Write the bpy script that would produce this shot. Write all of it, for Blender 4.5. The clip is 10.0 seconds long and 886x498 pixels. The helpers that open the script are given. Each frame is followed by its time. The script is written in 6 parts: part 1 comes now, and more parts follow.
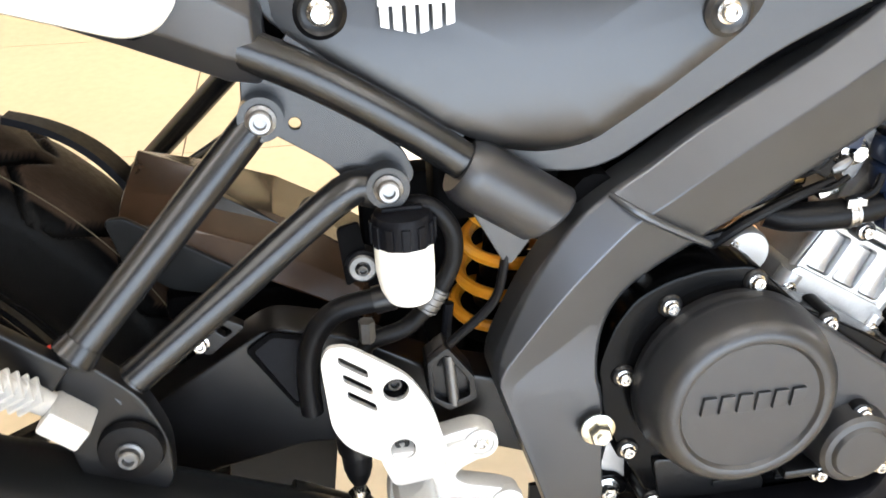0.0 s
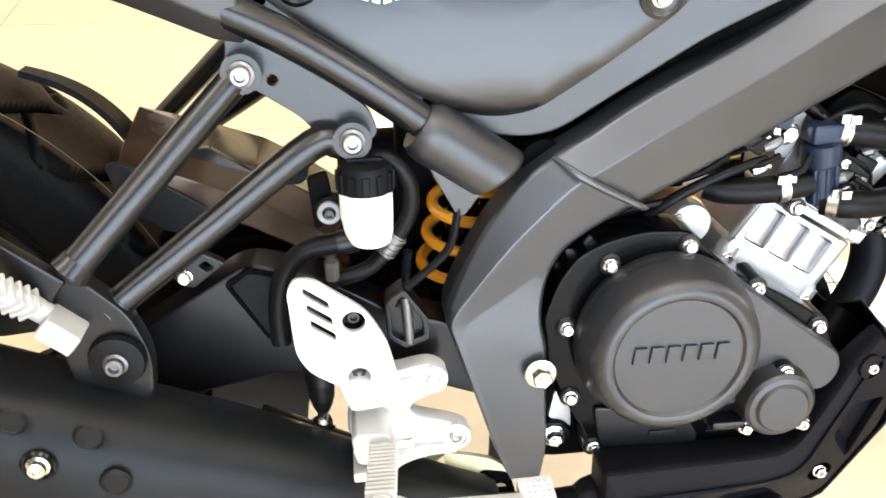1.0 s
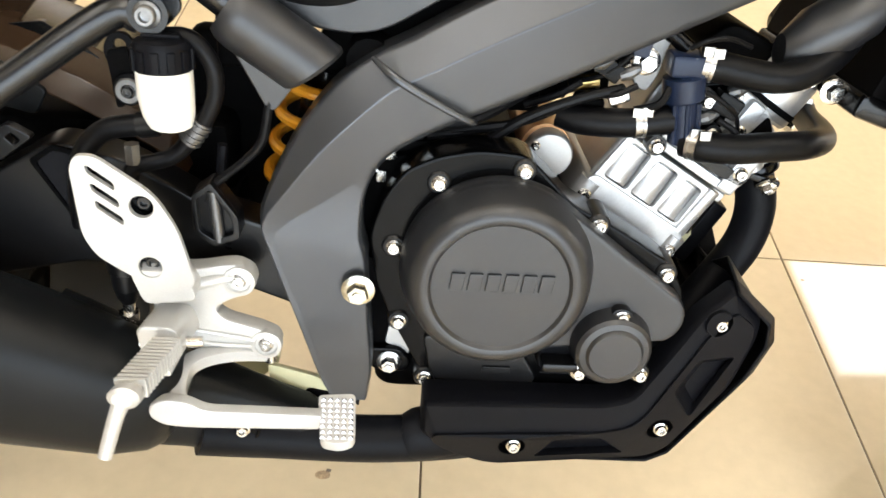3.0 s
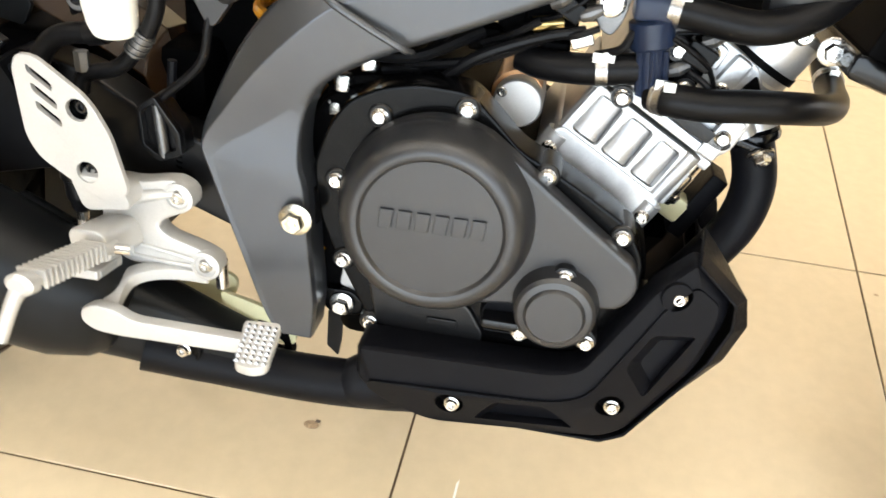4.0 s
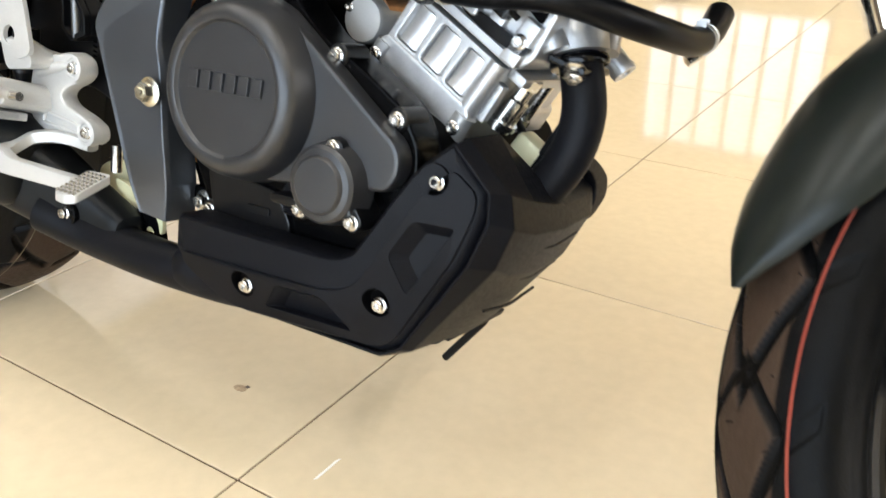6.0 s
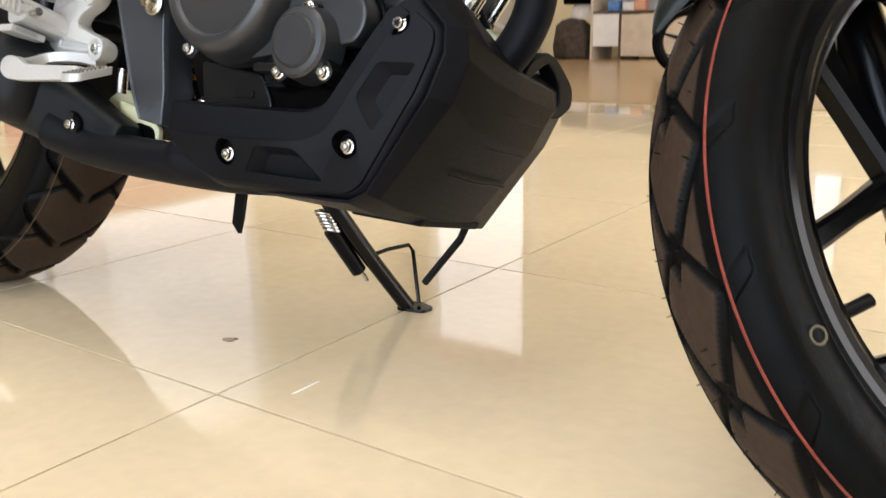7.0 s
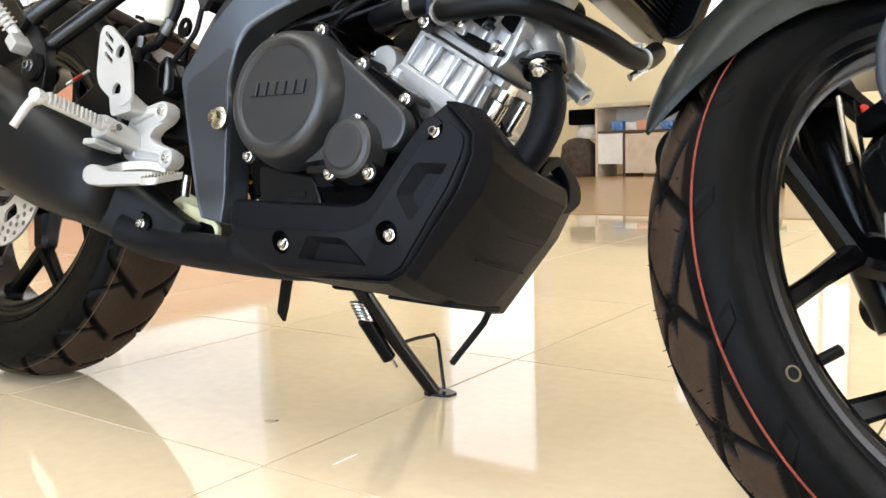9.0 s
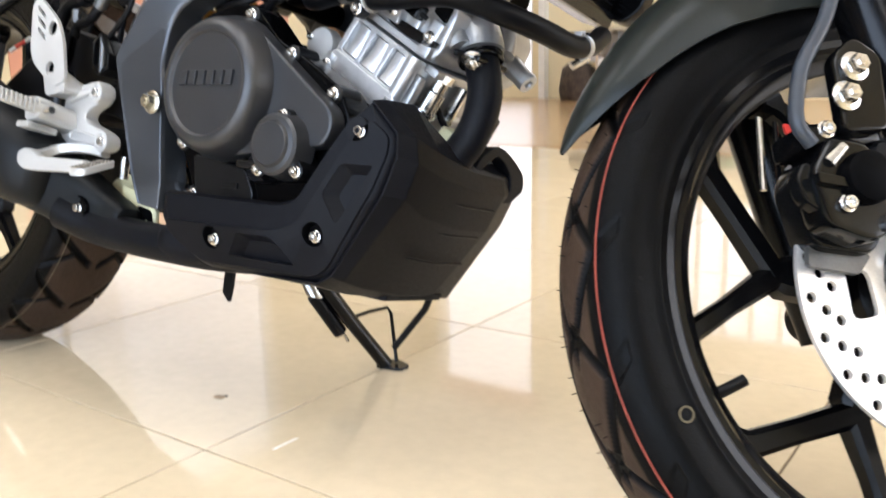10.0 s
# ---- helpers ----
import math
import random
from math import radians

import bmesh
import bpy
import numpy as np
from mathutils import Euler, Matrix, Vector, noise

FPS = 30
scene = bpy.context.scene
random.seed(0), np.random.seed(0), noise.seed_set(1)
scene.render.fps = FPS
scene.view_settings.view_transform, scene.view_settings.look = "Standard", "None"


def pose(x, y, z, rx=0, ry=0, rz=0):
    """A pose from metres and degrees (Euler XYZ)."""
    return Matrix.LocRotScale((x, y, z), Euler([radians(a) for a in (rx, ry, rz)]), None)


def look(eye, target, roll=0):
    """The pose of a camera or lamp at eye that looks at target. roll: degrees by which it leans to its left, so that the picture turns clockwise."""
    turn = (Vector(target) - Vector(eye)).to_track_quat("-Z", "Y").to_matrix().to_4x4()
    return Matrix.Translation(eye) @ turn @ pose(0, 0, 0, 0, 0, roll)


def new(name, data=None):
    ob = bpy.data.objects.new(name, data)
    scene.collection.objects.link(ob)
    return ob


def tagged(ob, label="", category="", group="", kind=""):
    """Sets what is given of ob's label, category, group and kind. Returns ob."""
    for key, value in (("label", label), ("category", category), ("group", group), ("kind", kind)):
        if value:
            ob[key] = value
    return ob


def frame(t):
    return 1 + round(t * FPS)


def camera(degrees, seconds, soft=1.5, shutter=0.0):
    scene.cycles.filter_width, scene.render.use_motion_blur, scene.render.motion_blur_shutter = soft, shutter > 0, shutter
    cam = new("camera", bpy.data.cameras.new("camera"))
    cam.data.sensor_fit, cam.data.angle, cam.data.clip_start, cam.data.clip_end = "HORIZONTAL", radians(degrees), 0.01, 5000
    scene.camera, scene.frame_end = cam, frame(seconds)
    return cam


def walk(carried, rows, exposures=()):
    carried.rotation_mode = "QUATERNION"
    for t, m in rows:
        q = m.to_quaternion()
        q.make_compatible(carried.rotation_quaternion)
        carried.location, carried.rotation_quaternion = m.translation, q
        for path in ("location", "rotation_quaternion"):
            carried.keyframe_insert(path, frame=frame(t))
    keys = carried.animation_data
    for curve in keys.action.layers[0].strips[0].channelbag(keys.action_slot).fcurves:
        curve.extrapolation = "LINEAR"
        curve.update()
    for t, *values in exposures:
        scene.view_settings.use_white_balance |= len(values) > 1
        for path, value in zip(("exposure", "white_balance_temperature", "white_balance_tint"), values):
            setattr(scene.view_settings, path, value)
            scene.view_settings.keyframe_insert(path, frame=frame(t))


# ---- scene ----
cam = camera(55.1, 10.0, shutter=0.5)
PATH = [
    (0, (-0.246, -0.4, 0.949), (-0.05, 1.161, -0.286), -0.3),
    (0.5, (-0.233, -0.446, 0.956), (-0.058, 1.12, -0.276), 0.4),
    (1, (-0.21, -0.486, 0.963), (-0.051, 1.082, -0.269), 1.3),
    (1.5, (-0.174, -0.511, 0.95), (-0.023, 1.06, -0.277), 2.3),
    (2, (-0.133, -0.509, 0.937), (0.007, 1.037, -0.323), 3.7),
    (2.5, (-0.079, -0.506, 0.925), (0.036, 1.015, -0.369), 4.7),
    (2.7, (-0.06, -0.501, 0.921), (0.047, 1.018, -0.375), 5.1),
    (3.8, (0.106, -0.485, 0.881), (-0.086, 1.004, -0.44), 3.1),
    (4, (0.149, -0.489, 0.867), (-0.126, 0.996, -0.445), 2.5),
    (4.5, (0.278, -0.47, 0.83), (-0.178, 1.05, -0.386), 1.5),
    (5, (0.386, -0.465, 0.778), (-0.236, 1.043, -0.38), 1.8),
    (5.2, (0.434, -0.465, 0.76), (-0.303, 1.013, -0.369), 1.2),
    (6.3, (0.637, -0.499, 0.565), (-0.406, 1.027, -0.198), -0.5),
    (6.5, (0.663, -0.515, 0.503), (-0.409, 1.031, -0.173), -0.8),
    (7, (0.713, -0.569, 0.39), (-0.402, 1.013, -0.113), -1.0),
    (7.5, (0.73, -0.623, 0.363), (-0.409, 0.986, 0.023), -1.1),
    (8, (0.745, -0.667, 0.372), (-0.406, 0.944, 0.091), -1.3),
    (8.5, (0.753, -0.684, 0.375), (-0.397, 0.932, 0.119), -1.3),
    (9, (0.765, -0.678, 0.375), (-0.394, 0.936, 0.144), -1.6),
    (9.5, (0.783, -0.648, 0.386), (-0.373, 0.971, 0.173), -1.8),
    (10, (0.816, -0.612, 0.456), (-0.334, 0.969, 0.036), -1.3),
]
walk(cam, [(t, look(eye, target, roll)) for t, eye, target, roll in PATH], exposures=[(0.0, 1.22, 6050, 13), (0.5, 1.33, 6050, 13), (1.0, 1.42, 6050, 13), (1.7, 0.92, 6150, 12), (2.5, 0.84, 6350, 11), (4.5, 0.89, 6450, 11), (5.0, 0.83, 6550, 11), (6.5, 0.84, 5800, 10), (7.0, 0.6, 6000, 13), (7.5, 0.62, 6000, 13), (8.2, 0.74, 5900, 12), (9.0, 0.87, 5850, 11), (10.0, 0.85, 5700, 14)])

# ---- world and large lights ----
world = bpy.data.worlds.new("world")
scene.world = world
world.use_nodes = True
wn = world.node_tree.nodes
sky = wn.new("ShaderNodeTexSky")
sky.sky_type = "NISHITA"
sky.sun_disc = False
sky.sun_elevation, sky.sun_rotation = radians(50), radians(190)
wn["Background"].inputs["Strength"].default_value = 0.12
world.node_tree.links.new(sky.outputs["Color"], wn["Background"].inputs["Color"])


def area_lamp(name, m, sx, sy, watts, colour):
    lamp = bpy.data.lights.new(name, "AREA")
    lamp.shape, lamp.size, lamp.size_y, lamp.energy, lamp.color = "RECTANGLE", sx, sy, watts, colour
    ob = new(name, lamp)
    ob.matrix_world = m
    return ob


SOUTH, NORTH, WEST, EAST, CEIL = -4.2, 9.7, -7.2, 6.6, 4.6
# sky light entering by the glass shop front behind the walker and by the far window; west and east lamps are added fill
sun_lamp = bpy.data.lights.new("sun", "SUN")
sun_lamp.energy, sun_lamp.angle, sun_lamp.color = 5.0, radians(0.6), (1.0, 0.95, 0.86)
sun = new("sun", sun_lamp)
sun.matrix_world = look((-1.2, -9.1, 8.4), (0.0, -2.2, 0.0))
area_lamp("shopfront_daylight", look((1.1, SOUTH + 0.12, 1.45), (0.9, 0.0, 1.3)), 5.0, 2.7, 135, (0.83, 0.93, 1.0))
area_lamp("west_panel_fill", look((WEST + 0.1, 5.5, 2.8), (0.0, 5.5, 2.4)), 2.1, 2.6, 3, (1.0, 0.98, 0.95))
area_lamp("east_fill", look((EAST - 0.05, 3.25, 1.8), (0.0, 3.25, 1.2)), 5.3, 2.6, 150, (1.0, 0.97, 0.92))
area_lamp("north_window_daylight", look((-5.9, NORTH - 0.1, 2.3), (-5.9, 0.0, 1.8)), 1.6, 3.8, 4, (1.0, 0.98, 0.95))


# ---- materials ----
def mat(name, colour, rough=0.5, metal=0.0, grain=(0, 0), spots=(0, 0), bump=(0, 0), spec=0.5, coat=0.0, rand=0.0, rough_var=0.0, emit=None):
    """Principled surface. grain, spots: (scale, amount) of colour change; bump: (scale, height in metres)."""
    m = bpy.data.materials.new(name)
    m.use_nodes = True
    n, l = m.node_tree.nodes, m.node_tree.links
    b = n["Principled BSDF"]
    b.inputs["Roughness"].default_value, b.inputs["Metallic"].default_value = rough, metal
    b.inputs["Specular IOR Level"].default_value, b.inputs["Coat Weight"].default_value = spec, coat
    b.inputs["Base Color"].default_value = (*colour, 1)
    geo = n.new("ShaderNodeTexCoord")
    last = None
    for scale, amount in (grain, spots):
        if amount:
            t = n.new("ShaderNodeTexNoise")
            t.inputs["Scale"].default_value, t.inputs["Detail"].default_value = scale, 5
            l.new(geo.outputs["Object"], t.inputs["Vector"])
            r = n.new("ShaderNodeMapRange")
            r.inputs["From Min"].default_value, r.inputs["From Max"].default_value = 0.3, 0.7
            r.inputs["To Min"].default_value, r.inputs["To Max"].default_value = 1 - amount, 1 + amount
            l.new(t.outputs["Fac"], r.inputs["Value"])
            mix = n.new("ShaderNodeVectorMath")
            mix.operation = "SCALE"
            mix.inputs[0].default_value = colour
            if last:
                l.new(last, mix.inputs[0])
            l.new(r.outputs["Result"], mix.inputs["Scale"])
            last = mix.outputs["Vector"]
            if rough_var:
                q = n.new("ShaderNodeMapRange")
                q.inputs["From Min"].default_value, q.inputs["From Max"].default_value = 0.3, 0.7
                q.inputs["To Min"].default_value, q.inputs["To Max"].default_value = max(rough - rough_var, 0.01), rough + rough_var
                l.new(t.outputs["Fac"], q.inputs["Value"])
                l.new(q.outputs["Result"], b.inputs["Roughness"])
    if rand:
        info = n.new("ShaderNodeObjectInfo")
        r = n.new("ShaderNodeMapRange")
        r.inputs["To Min"].default_value, r.inputs["To Max"].default_value = 1 - rand, 1 + rand
        l.new(info.outputs["Random"], r.inputs["Value"])
        mix = n.new("ShaderNodeVectorMath")
        mix.operation = "SCALE"
        mix.inputs[0].default_value = colour
        if last:
            l.new(last, mix.inputs[0])
        l.new(r.outputs["Result"], mix.inputs["Scale"])
        last = mix.outputs["Vector"]
    if last:
        l.new(last, b.inputs["Base Color"])
    if bump[1]:
        t = n.new("ShaderNodeTexNoise")
        t.inputs["Scale"].default_value, t.inputs["Detail"].default_value = bump[0], 3
        l.new(geo.outputs["Object"], t.inputs["Vector"])
        bp = n.new("ShaderNodeBump")
        bp.inputs["Distance"].default_value = bump[1]
        l.new(t.outputs["Fac"], bp.inputs["Height"])
        l.new(bp.outputs["Normal"], b.inputs["Normal"])
    if emit:
        b.inputs["Emission Color"].default_value, b.inputs["Emission Strength"].default_value = (*emit[0], 1), emit[1]
    return m


BLACK = mat("matte_black_plastic", (0.0038, 0.004, 0.0054), 0.46, spec=0.09, grain=(9, 0.2), spots=(240, 0.12), bump=(900, 0.00006), rough_var=0.06)
PANEL = mat("satin_black_panel", (0.009, 0.0092, 0.0098), 0.33, spec=0.62, grain=(6, 0.12), spots=(300, 0.08), bump=(1400, 0.000016), rough_var=0.04)
FRAME = mat("dark_grey_frame_paint", (0.069, 0.073, 0.08), 0.33, metal=0.7, spec=0.4, grain=(8, 0.08), rough_var=0.02)
TUBE = mat("satin_black_tube_paint", (0.006, 0.0062, 0.0068), 0.27, grain=(10, 0.12), spec=0.45)
MATTE = mat("matte_dark_grey_paint", (0.0115, 0.0122, 0.0142), 0.4, spec=0.6, grain=(10, 0.12), spots=(700, 0.12), bump=(1500, 0.000020), rough_var=0.05)
COVER = mat("black_powder_coat", (0.003, 0.003, 0.0034), 0.32, spec=0.3, grain=(10, 0.15), rough_var=0.04)
CASE = mat("black_engine_paint", (0.0014, 0.0014, 0.0016), 0.2, spec=0.1, grain=(12, 0.2), spots=(600, 0.1), bump=(300, 0.000010))
GLOSS = mat("gloss_black_paint", (0.0018, 0.0018, 0.002), 0.17, grain=(12, 0.2), bump=(300, 0.000010), spec=0.28)
DARK = mat("black_metal", (0.0018, 0.0018, 0.002), 0.55, spec=0.02, grain=(20, 0.3), spots=(200, 0.2), bump=(400, 0.000100))
SILVER = mat("silver_painted_aluminium", (0.48, 0.48, 0.47), 0.38, metal=0.35, grain=(14, 0.06), spots=(800, 0.05), bump=(900, 0.000020), rough_var=0.06)
CAST = mat("cast_aluminium", (0.42, 0.425, 0.43), 0.38, metal=0.75, grain=(30, 0.12), spots=(500, 0.06), bump=(700, 0.00003), rough_var=0.08)
STEEL = mat("zinc_plated_steel", (0.6, 0.59, 0.565), 0.22, metal=1.0, grain=(60, 0.15), spots=(900, 0.1), bump=(600, 0.000020), rough_var=0.08)
GOLD = mat("yellow_zinc_steel", (0.62, 0.59, 0.49), 0.27, metal=1.0, grain=(70, 0.2), bump=(600, 0.000020))
DISC = mat("brushed_steel_disc", (0.74, 0.73, 0.72), 0.34, metal=0.75, grain=(40, 0.08), spots=(500, 0.08), rough_var=0.06)
CLAMP = mat("dull_spring_steel", (0.4, 0.39, 0.37), 0.32, metal=1.0, grain=(60, 0.2), spots=(900, 0.1), rough_var=0.08)
WASHER = mat("grey_zinc_washer", (0.2, 0.2, 0.2), 0.4, metal=0.95, grain=(60, 0.2), spots=(900, 0.15), rough_var=0.08)
BRACKET = mat("dull_grey_steel_plate", (0.13, 0.13, 0.13), 0.45, metal=0.9, grain=(40, 0.2), spots=(600, 0.1), rough_var=0.08)
RIMGLOSS = mat("gloss_black_rim_paint", (0.0025, 0.0026, 0.003), 0.2, spec=0.2, grain=(12, 0.15), spots=(700, 0.1))
RIMBLACK = mat("black_wheel_paint", (0.0014, 0.0014, 0.0016), 0.24, spec=0.13, grain=(12, 0.15), spots=(700, 0.1), bump=(900, 0.000008))
CHROME = mat("chromed_fork_tube", (0.8, 0.8, 0.8), 0.08, metal=1.0, grain=(20, 0.03))
RUBBER = mat("black_rubber_hose", (0.003, 0.003, 0.0035), 0.4, spec=0.13, grain=(40, 0.2), spots=(300, 0.15), bump=(500, 0.000100))
TYRE = mat("tyre_rubber", (0.0022, 0.0022, 0.0023), 0.48, spec=0.06, grain=(18, 0.25), spots=(160, 0.2), bump=(600, 0.0003), rough_var=0.08)


def film_sheen_of(material, name, colour):
    """New rubber: brown for wax film and reflected floor, painted where the tread's weight says."""
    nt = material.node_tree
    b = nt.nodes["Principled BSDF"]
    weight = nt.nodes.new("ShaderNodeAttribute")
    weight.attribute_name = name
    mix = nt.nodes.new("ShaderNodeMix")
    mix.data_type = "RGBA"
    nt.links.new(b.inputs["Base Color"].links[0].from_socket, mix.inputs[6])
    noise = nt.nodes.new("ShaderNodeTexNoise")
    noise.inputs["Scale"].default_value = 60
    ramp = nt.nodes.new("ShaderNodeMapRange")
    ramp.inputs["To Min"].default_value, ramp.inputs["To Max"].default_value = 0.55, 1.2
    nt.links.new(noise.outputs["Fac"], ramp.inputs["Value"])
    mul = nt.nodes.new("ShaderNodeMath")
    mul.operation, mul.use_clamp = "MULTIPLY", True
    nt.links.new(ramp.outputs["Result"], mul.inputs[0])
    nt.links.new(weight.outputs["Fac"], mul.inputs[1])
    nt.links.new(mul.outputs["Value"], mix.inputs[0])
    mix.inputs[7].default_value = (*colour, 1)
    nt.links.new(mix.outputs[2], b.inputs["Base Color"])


film_sheen_of(TYRE, "film_sheen", (0.04, 0.026, 0.018))
WHITE = mat("translucent_white_plastic", (0.82, 0.81, 0.74), 0.35, grain=(12, 0.04), spots=(120, 0.03), bump=(300, 0.000020))
ORANGE = mat("orange_spring_paint", (0.8, 0.34, 0.02), 0.3, grain=(20, 0.1))
BLUE = mat("dark_blue_plastic", (0.007, 0.013, 0.032), 0.35, spec=0.25, grain=(30, 0.2), bump=(600, 0.000020))
RED = mat("red_mark_paint", (0.19, 0.03, 0.017), 0.6, grain=(60, 0.2))
YELLOW = mat("yellow_mark_paint", (0.075, 0.06, 0.03), 0.55, grain=(60, 0.25))
REDTAG = mat("red_plastic_tag", (0.5, 0.03, 0.02), 0.4, grain=(30, 0.15))
HOSEGREY = mat("blue_grey_hose_sleeve", (0.02, 0.026, 0.036), 0.45, spec=0.4, grain=(40, 0.15), bump=(500, 0.000040))
BRASS = mat("brass_fitting", (0.55, 0.4, 0.16), 0.3, metal=1.0, grain=(60, 0.2))
COPPER = mat("copper_brown_plate", (0.42, 0.22, 0.1), 0.35, metal=0.7, grain=(40, 0.3))
SHIELD = mat("satin_grey_black_plastic", (0.0048, 0.0054, 0.006), 0.42, grain=(7, 0.15), spots=(400, 0.1), bump=(1300, 0.000016), spec=0.16, rough_var=0.05)
# brown base paints the cream floor's reflection into dark plastic
HUGGER = mat("glossy_plastic_reflection_brown", (0.04, 0.0225, 0.013), 0.22, spec=0.5, grain=(20, 0.2), bump=(300, 0.000020))
FENDER = mat("dark_green_grey_paint", (0.008, 0.010, 0.0086), 0.34, spec=0.2, grain=(7, 0.12), spots=(900, 0.1), bump=(1500, 0.000010))
RESIN = mat("pale_yellow_resin", (0.62, 0.6, 0.38), 0.4, grain=(25, 0.1))
TILE = mat("polished_cream_tile", (0.65, 0.54, 0.37), 0.045, spec=0.8, grain=(2.2, 0.05), spots=(45, 0.035), bump=(6, 0.00005), rand=0.025, rough_var=0.01)
GROUT = mat("dark_grout", (0.1, 0.065, 0.035), 0.8, grain=(30, 0.2), bump=(200, 0.0005))
BACKFLOOR = mat("brown_polished_floor", (0.36, 0.23, 0.11), 0.22, grain=(1.5, 0.15), spots=(20, 0.08), bump=(8, 0.0002))
WALL = mat("cream_yellow_wall_paint", (0.83, 0.73, 0.48), 0.75, grain=(1.2, 0.05), spots=(60, 0.03), bump=(220, 0.0006))
DIMWALL = mat("dark_brown_wall_paint", (0.13, 0.105, 0.085), 0.75, grain=(1.2, 0.08), spots=(60, 0.05), bump=(220, 0.0006))
SALMON = mat("salmon_wall_paint", (0.72, 0.36, 0.24), 0.7, grain=(1.5, 0.06), bump=(220, 0.0005))
CEILING = mat("cream_ceiling_paint", (0.76, 0.72, 0.64), 0.85, grain=(1, 0.04), bump=(150, 0.0005))
WHITEFRAME = mat("white_painted_timber", (0.8, 0.79, 0.76), 0.5, grain=(12, 0.05), bump=(90, 0.0004))
SCUFF = mat("pale_brown_scuff", (0.36, 0.26, 0.16), 0.5, grain=(60, 0.3), spots=(300, 0.3))
DESKWOOD = mat("pale_laminate", (0.6, 0.5, 0.38), 0.45, grain=(8, 0.1), spots=(120, 0.06))
DESKDARK = mat("dark_brown_timber", (0.09, 0.05, 0.03), 0.5, grain=(14, 0.3))
BAGMAT = mat("dark_brown_fabric", (0.05, 0.035, 0.025), 0.8, grain=(14, 0.5), spots=(90, 0.4), bump=(60, 0.006))
CLOTH = mat("white_cloth", (0.75, 0.74, 0.72), 0.85, grain=(20, 0.1), bump=(40, 0.004))
BLUEPK = mat("blue_packet", (0.1, 0.22, 0.5), 0.4, grain=(30, 0.3))
GREEN = mat("green_fabric", (0.05, 0.28, 0.16), 0.7, grain=(20, 0.2))
GLASS = mat("clear_shop_glass", (0.95, 0.97, 0.96), 0.0)
GLASS.node_tree.nodes["Principled BSDF"].inputs["Transmission Weight"].default_value = 1.0
PAVING = mat("pale_concrete_paving", (0.42, 0.4, 0.36), 0.85, grain=(0.8, 0.15), spots=(30, 0.1), bump=(60, 0.002))
LAMP = mat("ceiling_panel_diffuser", (0.9, 0.9, 0.88), 0.5, emit=((1.0, 0.96, 0.88), 5.0))
# glow that stands in for the brightness of the pale west wall
WALLGLOW = mat("glow_of_pale_wall", (0.8, 0.8, 0.8), 0.5, emit=((1.0, 0.94, 0.88), 0.34))
SKYPANE = mat("bright_sky_behind_glass", (0.9, 0.9, 0.9), 0.5, emit=((1.0, 0.95, 0.92), 0.6))


# ---- mesh tools: all in millimetres, x ahead, y to the left, z up ----
def rounded(pts, r, n=4):
    """A closed outline with its corners rounded by r (one radius, or one for each corner)."""
    out, k = [], len(pts)
    for i, p in enumerate(pts):
        a, b, c = Vector(pts[i - 1]), Vector(p), Vector(pts[(i + 1) % k])
        d, e = (a - b), (c - b)
        rr = r[i] if isinstance(r, (list, tuple)) else r
        cut = min(rr, d.length * 0.45, e.length * 0.45)
        if cut < 0.3:
            out.append(tuple(b))
            continue
        s, f = b + d.normalized() * cut, b + e.normalized() * cut
        for j in range(n + 1):
            q = j / n
            out.append(tuple(s * (1 - q) ** 2 + b * 2 * q * (1 - q) + f * q * q))
    return out


def circle(cx, cy, r, n=32, a0=0.0):
    return [(cx + r * math.cos(a0 + 2 * math.pi * i / n), cy + r * math.sin(a0 + 2 * math.pi * i / n)) for i in range(n)]


def soften(bm, size, angle=35, segments=2):
    if size:
        edges = [e for e in bm.edges if len(e.link_faces) == 2 and e.calc_face_angle(0) > radians(angle)]
        bmesh.ops.bevel(bm, geom=edges, offset=size, segments=segments, profile=0.5, affect="EDGES", clamp_overlap=True)


def plate(outline, y0, y1, bevel=1.5, holes=(), bm=None, at=None):
    """A flat piece in the side plane between y0 (outer) and y1, with holes through it. at(x, z) shifts y."""
    own = bm is None
    bm = bmesh.new() if own else bm
    b2 = bmesh.new()
    edges = []
    for loop in (outline, *holes):
        vs = [b2.verts.new((x, y0, z)) for x, z in loop]
        edges += [b2.edges.new((vs[i - 1], vs[i])) for i in range(len(vs))]
    bmesh.ops.triangle_fill(b2, edges=edges, use_beauty=True, use_dissolve=False, normal=(0, -1, 0))
    bmesh.ops.dissolve_limit(b2, angle_limit=0.01, verts=b2.verts[:], edges=b2.edges[:])
    ext = bmesh.ops.extrude_face_region(b2, geom=b2.faces[:])
    for v in ext["geom"]:
        if isinstance(v, bmesh.types.BMVert):
            v.co.y = y1
    bmesh.ops.recalc_face_normals(b2, faces=b2.faces[:])
    soften(b2, bevel, 50)
    if at:
        for v in b2.verts:
            v.co.y += at(v.co.x, v.co.z)
    me = bpy.data.meshes.new("tmp")
    b2.to_mesh(me)
    b2.free()
    bm.from_mesh(me)
    bpy.data.meshes.remove(me)
    return bm


